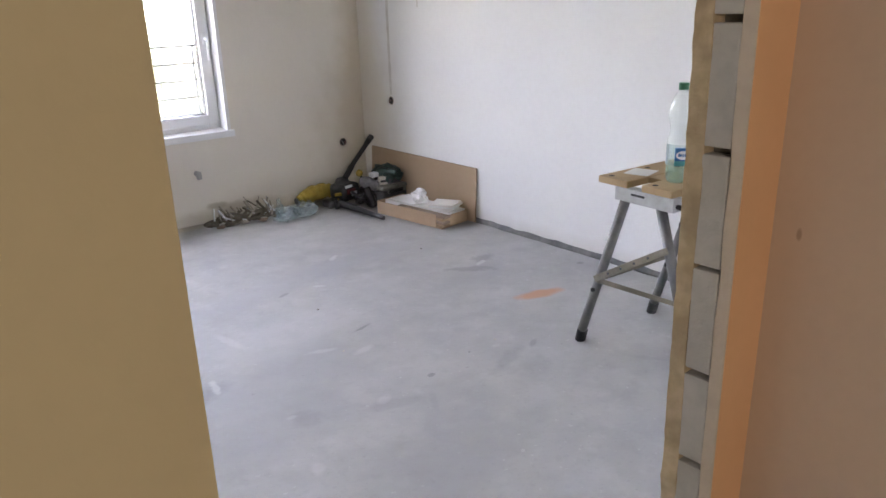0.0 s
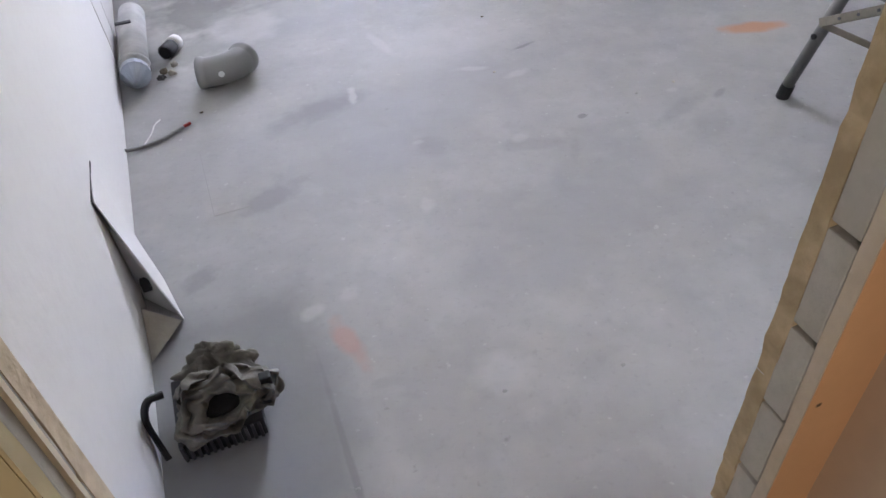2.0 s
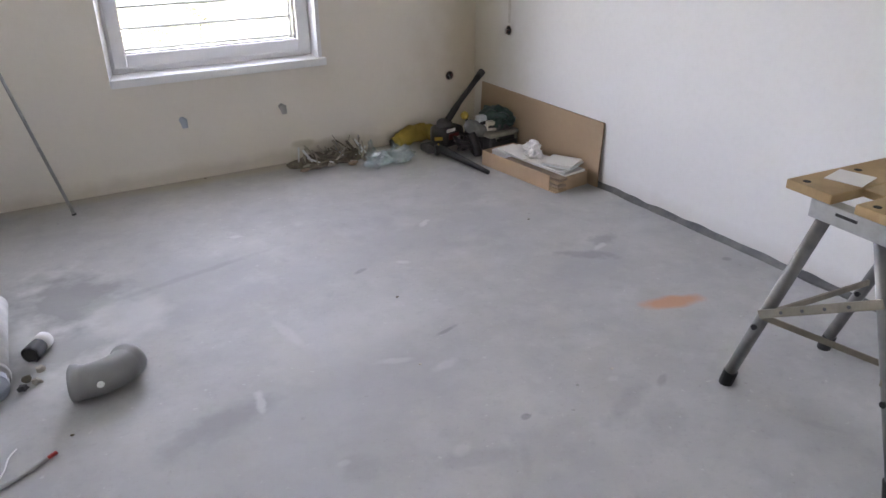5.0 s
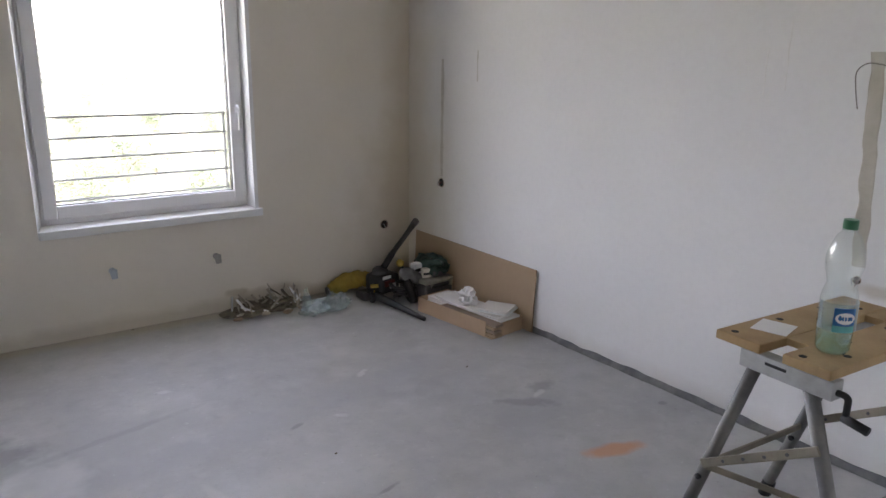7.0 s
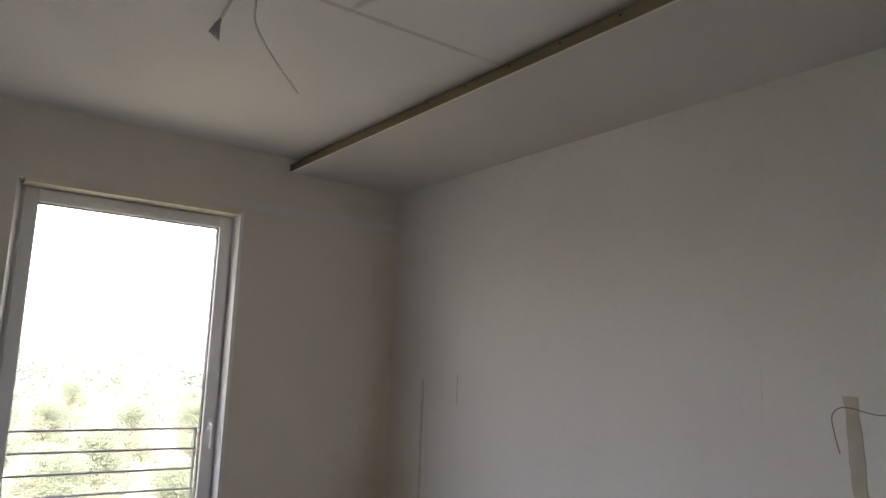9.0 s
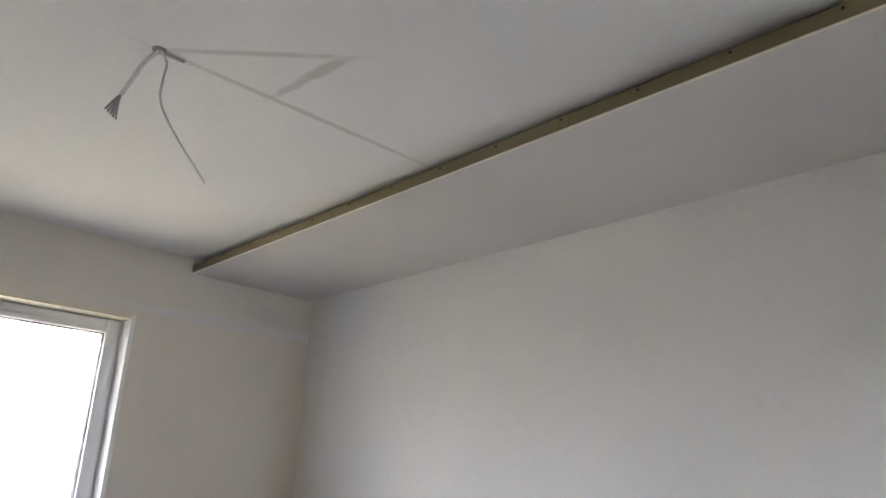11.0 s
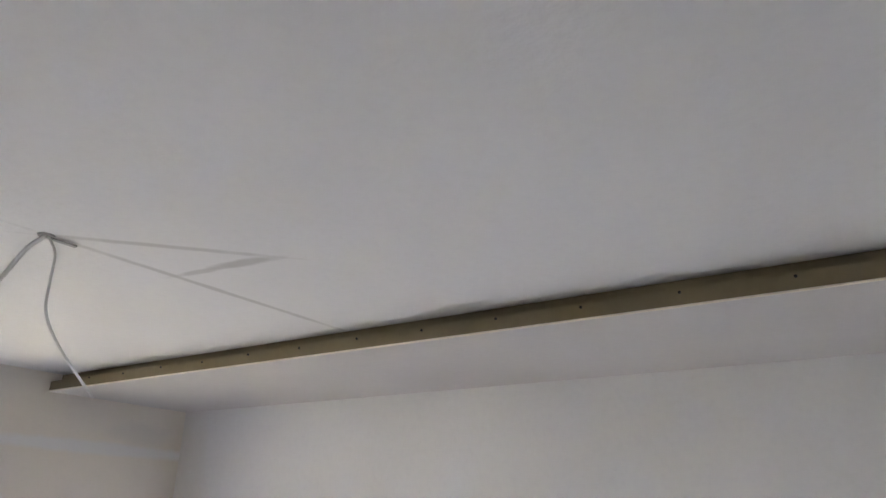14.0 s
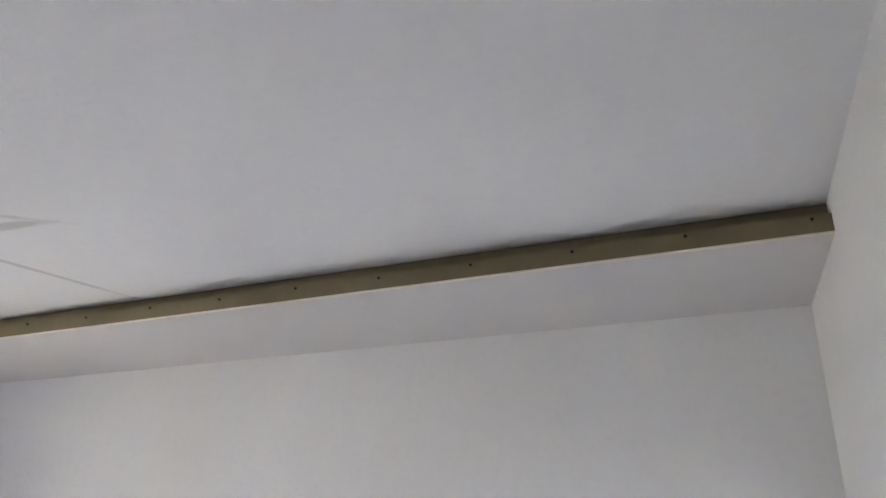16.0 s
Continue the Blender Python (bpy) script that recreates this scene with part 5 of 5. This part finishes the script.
def wrap(r, a0, a1, z0, z1, n=14, wobble=0.0):
    bm = bmesh.new()
    lo, hi = [], []
    for i in range(n + 1):
        a = radians(a0 + (a1 - a0) * i / n)
        lo.append(bm.verts.new((bx + r * math.cos(a), by + r * math.sin(a), bt + z0)))
        hi.append(bm.verts.new((bx + r * math.cos(a), by + r * math.sin(a), bt + z1)))
    for i in range(n):
        bm.faces.new((lo[i], lo[i + 1], hi[i + 1], hi[i]))
    bmesh.ops.solidify(bm, geom=bm.faces, thickness=0.0006)
    return bm


lb = part("label", wrap(0.0452, 140, 330, 0.066, 0.138, 24), label_film, bottle, "clear blue-tinted label with a printed oval")
part("label_patch", wrap(0.0464, 196, 262, 0.066, 0.083), label_teal, lb)
part("label_patch", wrap(0.0464, 196, 262, 0.0835, 0.128), label_blue, lb)


def label_oval(a0, a1, z0, z1, r, n=20):
    """An oval print wrapped round the bottle."""
    bm = bmesh.new()
    rim = []
    for i in range(n):
        q = 2 * math.pi * i / n
        a = radians((a0 + a1) / 2 + (a1 - a0) / 2 * math.cos(q))
        rim.append(bm.verts.new((bx + r * math.cos(a), by + r * math.sin(a), bt + (z0 + z1) / 2 + (z1 - z0) / 2 * math.sin(q))))
    am = radians((a0 + a1) / 2)
    hub = bm.verts.new((bx + r * math.cos(am), by + r * math.sin(am), bt + (z0 + z1) / 2))
    for i in range(n):
        bm.faces.new((hub, rim[i], rim[(i + 1) % n]))
    return bm


part("label_oval", label_oval(201, 259, 0.088, 0.118, 0.0475), label_white, lb)
for k in range(5):
    part("label_bar", wrap(0.0486, 211 + 8 * k, 216 + 8 * k, 0.098, 0.108 + 0.003 * (k == 0), 3), label_blue, lb)

# ---- outside ----
solid("ground", box(-1500, 1500, 5, 3000, -9.4, -9.0), meadow, "pale green meadow below the house", "ground", "structure")


def leaf_cloud(bm, centre, radii, count, size):
    for _ in range(count):
        while True:
            d = Vector((random.uniform(-1, 1), random.uniform(-1, 1), random.uniform(-1, 1)))
            if 0.25 < d.length < 1:
                break
        k = 1 + 0.35 * noise.noise(d * 2.3 + Vector(centre) * 0.37)
        c = Vector(centre) + Vector((d.x * radii[0], d.y * radii[1], d.z * radii[2])) * k
        u = Vector((random.gauss(0, 1), random.gauss(0, 1), random.gauss(0, 1))).normalized()
        v = u.orthogonal().normalized()
        s = size * random.uniform(0.6, 1.3)
        q = [bm.verts.new(c + u * s * a + v * s * b + u.cross(v) * s * 0.25 * e) for a, b, e in ((-1, 0, 0), (0, -0.6, 1), (1, 0, 0), (0, 0.6, 1))]
        bm.faces.new(q)


random.seed(11)
for i, (x, y, h) in enumerate(((-3.5, 58, 7.6), (1.0, 50, 6.6), (6.0, 62, 8.2), (12, 54, 7.2), (17, 66, 8.4), (22, 58, 7.4), (9, 84, 9.0), (-7, 80, 8.6), (27, 80, 9.0), (2.5, 92, 8.8), (18, 98, 9.2), (34, 74, 8.2), (-1.5, 47, 5.6), (4.0, 46, 5.2), (8.5, 49, 6.0), (15, 46, 5.4), (3.5, 70, 8.0), (11.5, 72, 8.2), (24, 70, 8.6), (-10, 62, 7.6))):
    h *= 0.80
    tree = thing("tree", (x, y, -9.0), "broad-leaved tree in pale green leaf on the meadow outside", "tree", "trees outside")
    part("trunk", tube(smooth_path([(x, y, -9.0), (x + 0.1, y, -7.0), (x - 0.1, y + 0.1, -9 + h * 0.75)], 6), lambda t: 0.20 - 0.15 * t, 8), bark, tree)
    for k in range(4):
        a = 2.4 * k + i
        part("limb", tube(smooth_path([(x, y, -9 + h * (0.35 + 0.07 * k)), (x + 0.8 * math.cos(a), y + 0.8 * math.sin(a), -9 + h * (0.5 + 0.07 * k)), (x + 1.5 * math.cos(a), y + 1.5 * math.sin(a), -9 + h * (0.56 + 0.07 * k))], 4), lambda t: 0.07 - 0.05 * t, 6), bark, tree)
    bm = bmesh.new()
    for k in range(9):
        a = 2.4 * k + i
        leaf_cloud(bm, (x + 1.6 * math.cos(a) * (1 - k / 12), y + 1.6 * math.sin(a) * (1 - k / 12), -9 + h * (0.24 + 0.082 * k)), (1.35, 1.35, 0.9), 1900, 0.065)
    part("crown", bm, foliage, tree)
bm = bmesh.new()
for i in range(300):
    y = 120 + 400 * (i / 300) ** 1.2
    x = random.uniform(-0.30, 0.60) * y
    h = 7.0 + random.uniform(-2.2, 2.2) + y * 0.025
    leaf_cloud(bm, (x, y, -9 + h * 0.5), (2.2 + y * 0.010, 2.6, h * 0.46), 650, 0.12 + y * 0.0012)
solid("far_woods", bm, woods_leaf, "scattered pale green trees reaching a far wooded horizon", "woods", "stuff")

# ---- blocks of the door jambs ----
jr = bpy.data.objects["wall_south_2"]
jl = bpy.data.objects["wall_south_1"]
joints = [0.0, 0.157, 0.337, 0.516, 0.697] + [0.697 + 0.199 * k for k in range(1, 7)] + [2.08]
for wall_ob, xa, xb in ((jr, JR - 0.003, JR + 0.012), (jl, JL - 0.012, JL + 0.003)):
    for k, (z0, z1) in enumerate(zip(joints, joints[1:])):
        w1 = 0.003 * math.sin(k * 2.1)
        bm = box(xa, xb, JY + 0.025, -0.029, z0 + 0.0055 + w1 * 0.6, z1 - 0.0055 + w1 * 0.6, 0.003)
        part("block", lean_jamb(bm) if wall_ob is jr else bm, block_face, wall_ob)
for nm, xa, xb in (("jamb_trim_1", JR - 0.004, JR + 0.012), ("jamb_trim_2", JL - 0.012, JL + 0.004)):
    bm = bmesh.new()
    prev = None
    for i in range(105):
        z = 2.08 * i / 104
        e = 0.004 * noise.noise(Vector((z * 11, 3 + xa * 40, 0)))
        q = 0.006 * noise.noise(Vector((z * 17, 8 + xa * 40, 0))) + 0.003 * noise.noise(Vector((z * 55, 8 + xa * 40, 0)))
        ring = [bm.verts.new(p) for p in ((xa + q, -0.0135 + 0.0145, z), (xa + q, -0.0305 + e, z), (xb, -0.0305 + e, z), (xb, 0.001, z))]
        if prev:
            for k in range(4):
                bm.faces.new((prev[k], prev[(k + 1) % 4], ring[(k + 1) % 4], ring[k]))
        prev = ring
    solid(nm, lean_jamb(bm) if xa > 0.5 else bm, render_edge if xa > 0.5 else jamb_pale, "rough ochre render edge of the door opening", "jamb", "structure")
    bm = bmesh.new()
    prev = None
    for i in range(105):
        z = 2.08 * i / 104
        e = 0.003 * noise.noise(Vector((z * 13, 5 + xa * 40, 0)))
        ring = [bm.verts.new(p) for p in ((xa + 0.0015, JY + 0.001, z), (xa + 0.0015, JY + 0.0235 + e, z), (xb, JY + 0.0235 + e, z), (xb, JY + 0.001, z))]
        if prev:
            for k in range(4):
                bm.faces.new((prev[k], prev[(k + 1) % 4], ring[(k + 1) % 4], ring[k]))
        prev = ring
    solid(nm.replace("trim", "edge"), lean_jamb(bm) if xa > 0.5 else bm, hall_edge if xa > 0.5 else hall_paint, "beige render edge of the door opening", "jamb", "structure")
bm = bmesh.new()
prev = None
for i in range(105):
    z = 2.08 * i / 104
    e = 0.002 * noise.noise(Vector((z * 15, 1, 0)))
    ring = [bm.verts.new(p) for p in ((JL, -0.056 + e, z), (JL + 0.007, -0.053 + e, z), (JL + 0.008, -0.046 + e, z), (JL, -0.042 + e, z))]
    if prev:
        for k in range(4):
            bm.faces.new((prev[k], prev[(k + 1) % 4], ring[(k + 1) % 4], ring[k]))
    prev = ring
solid("jamb_ridge", bm, board_edge, "pale tongue running up the block jamb", "jamb", "structure")
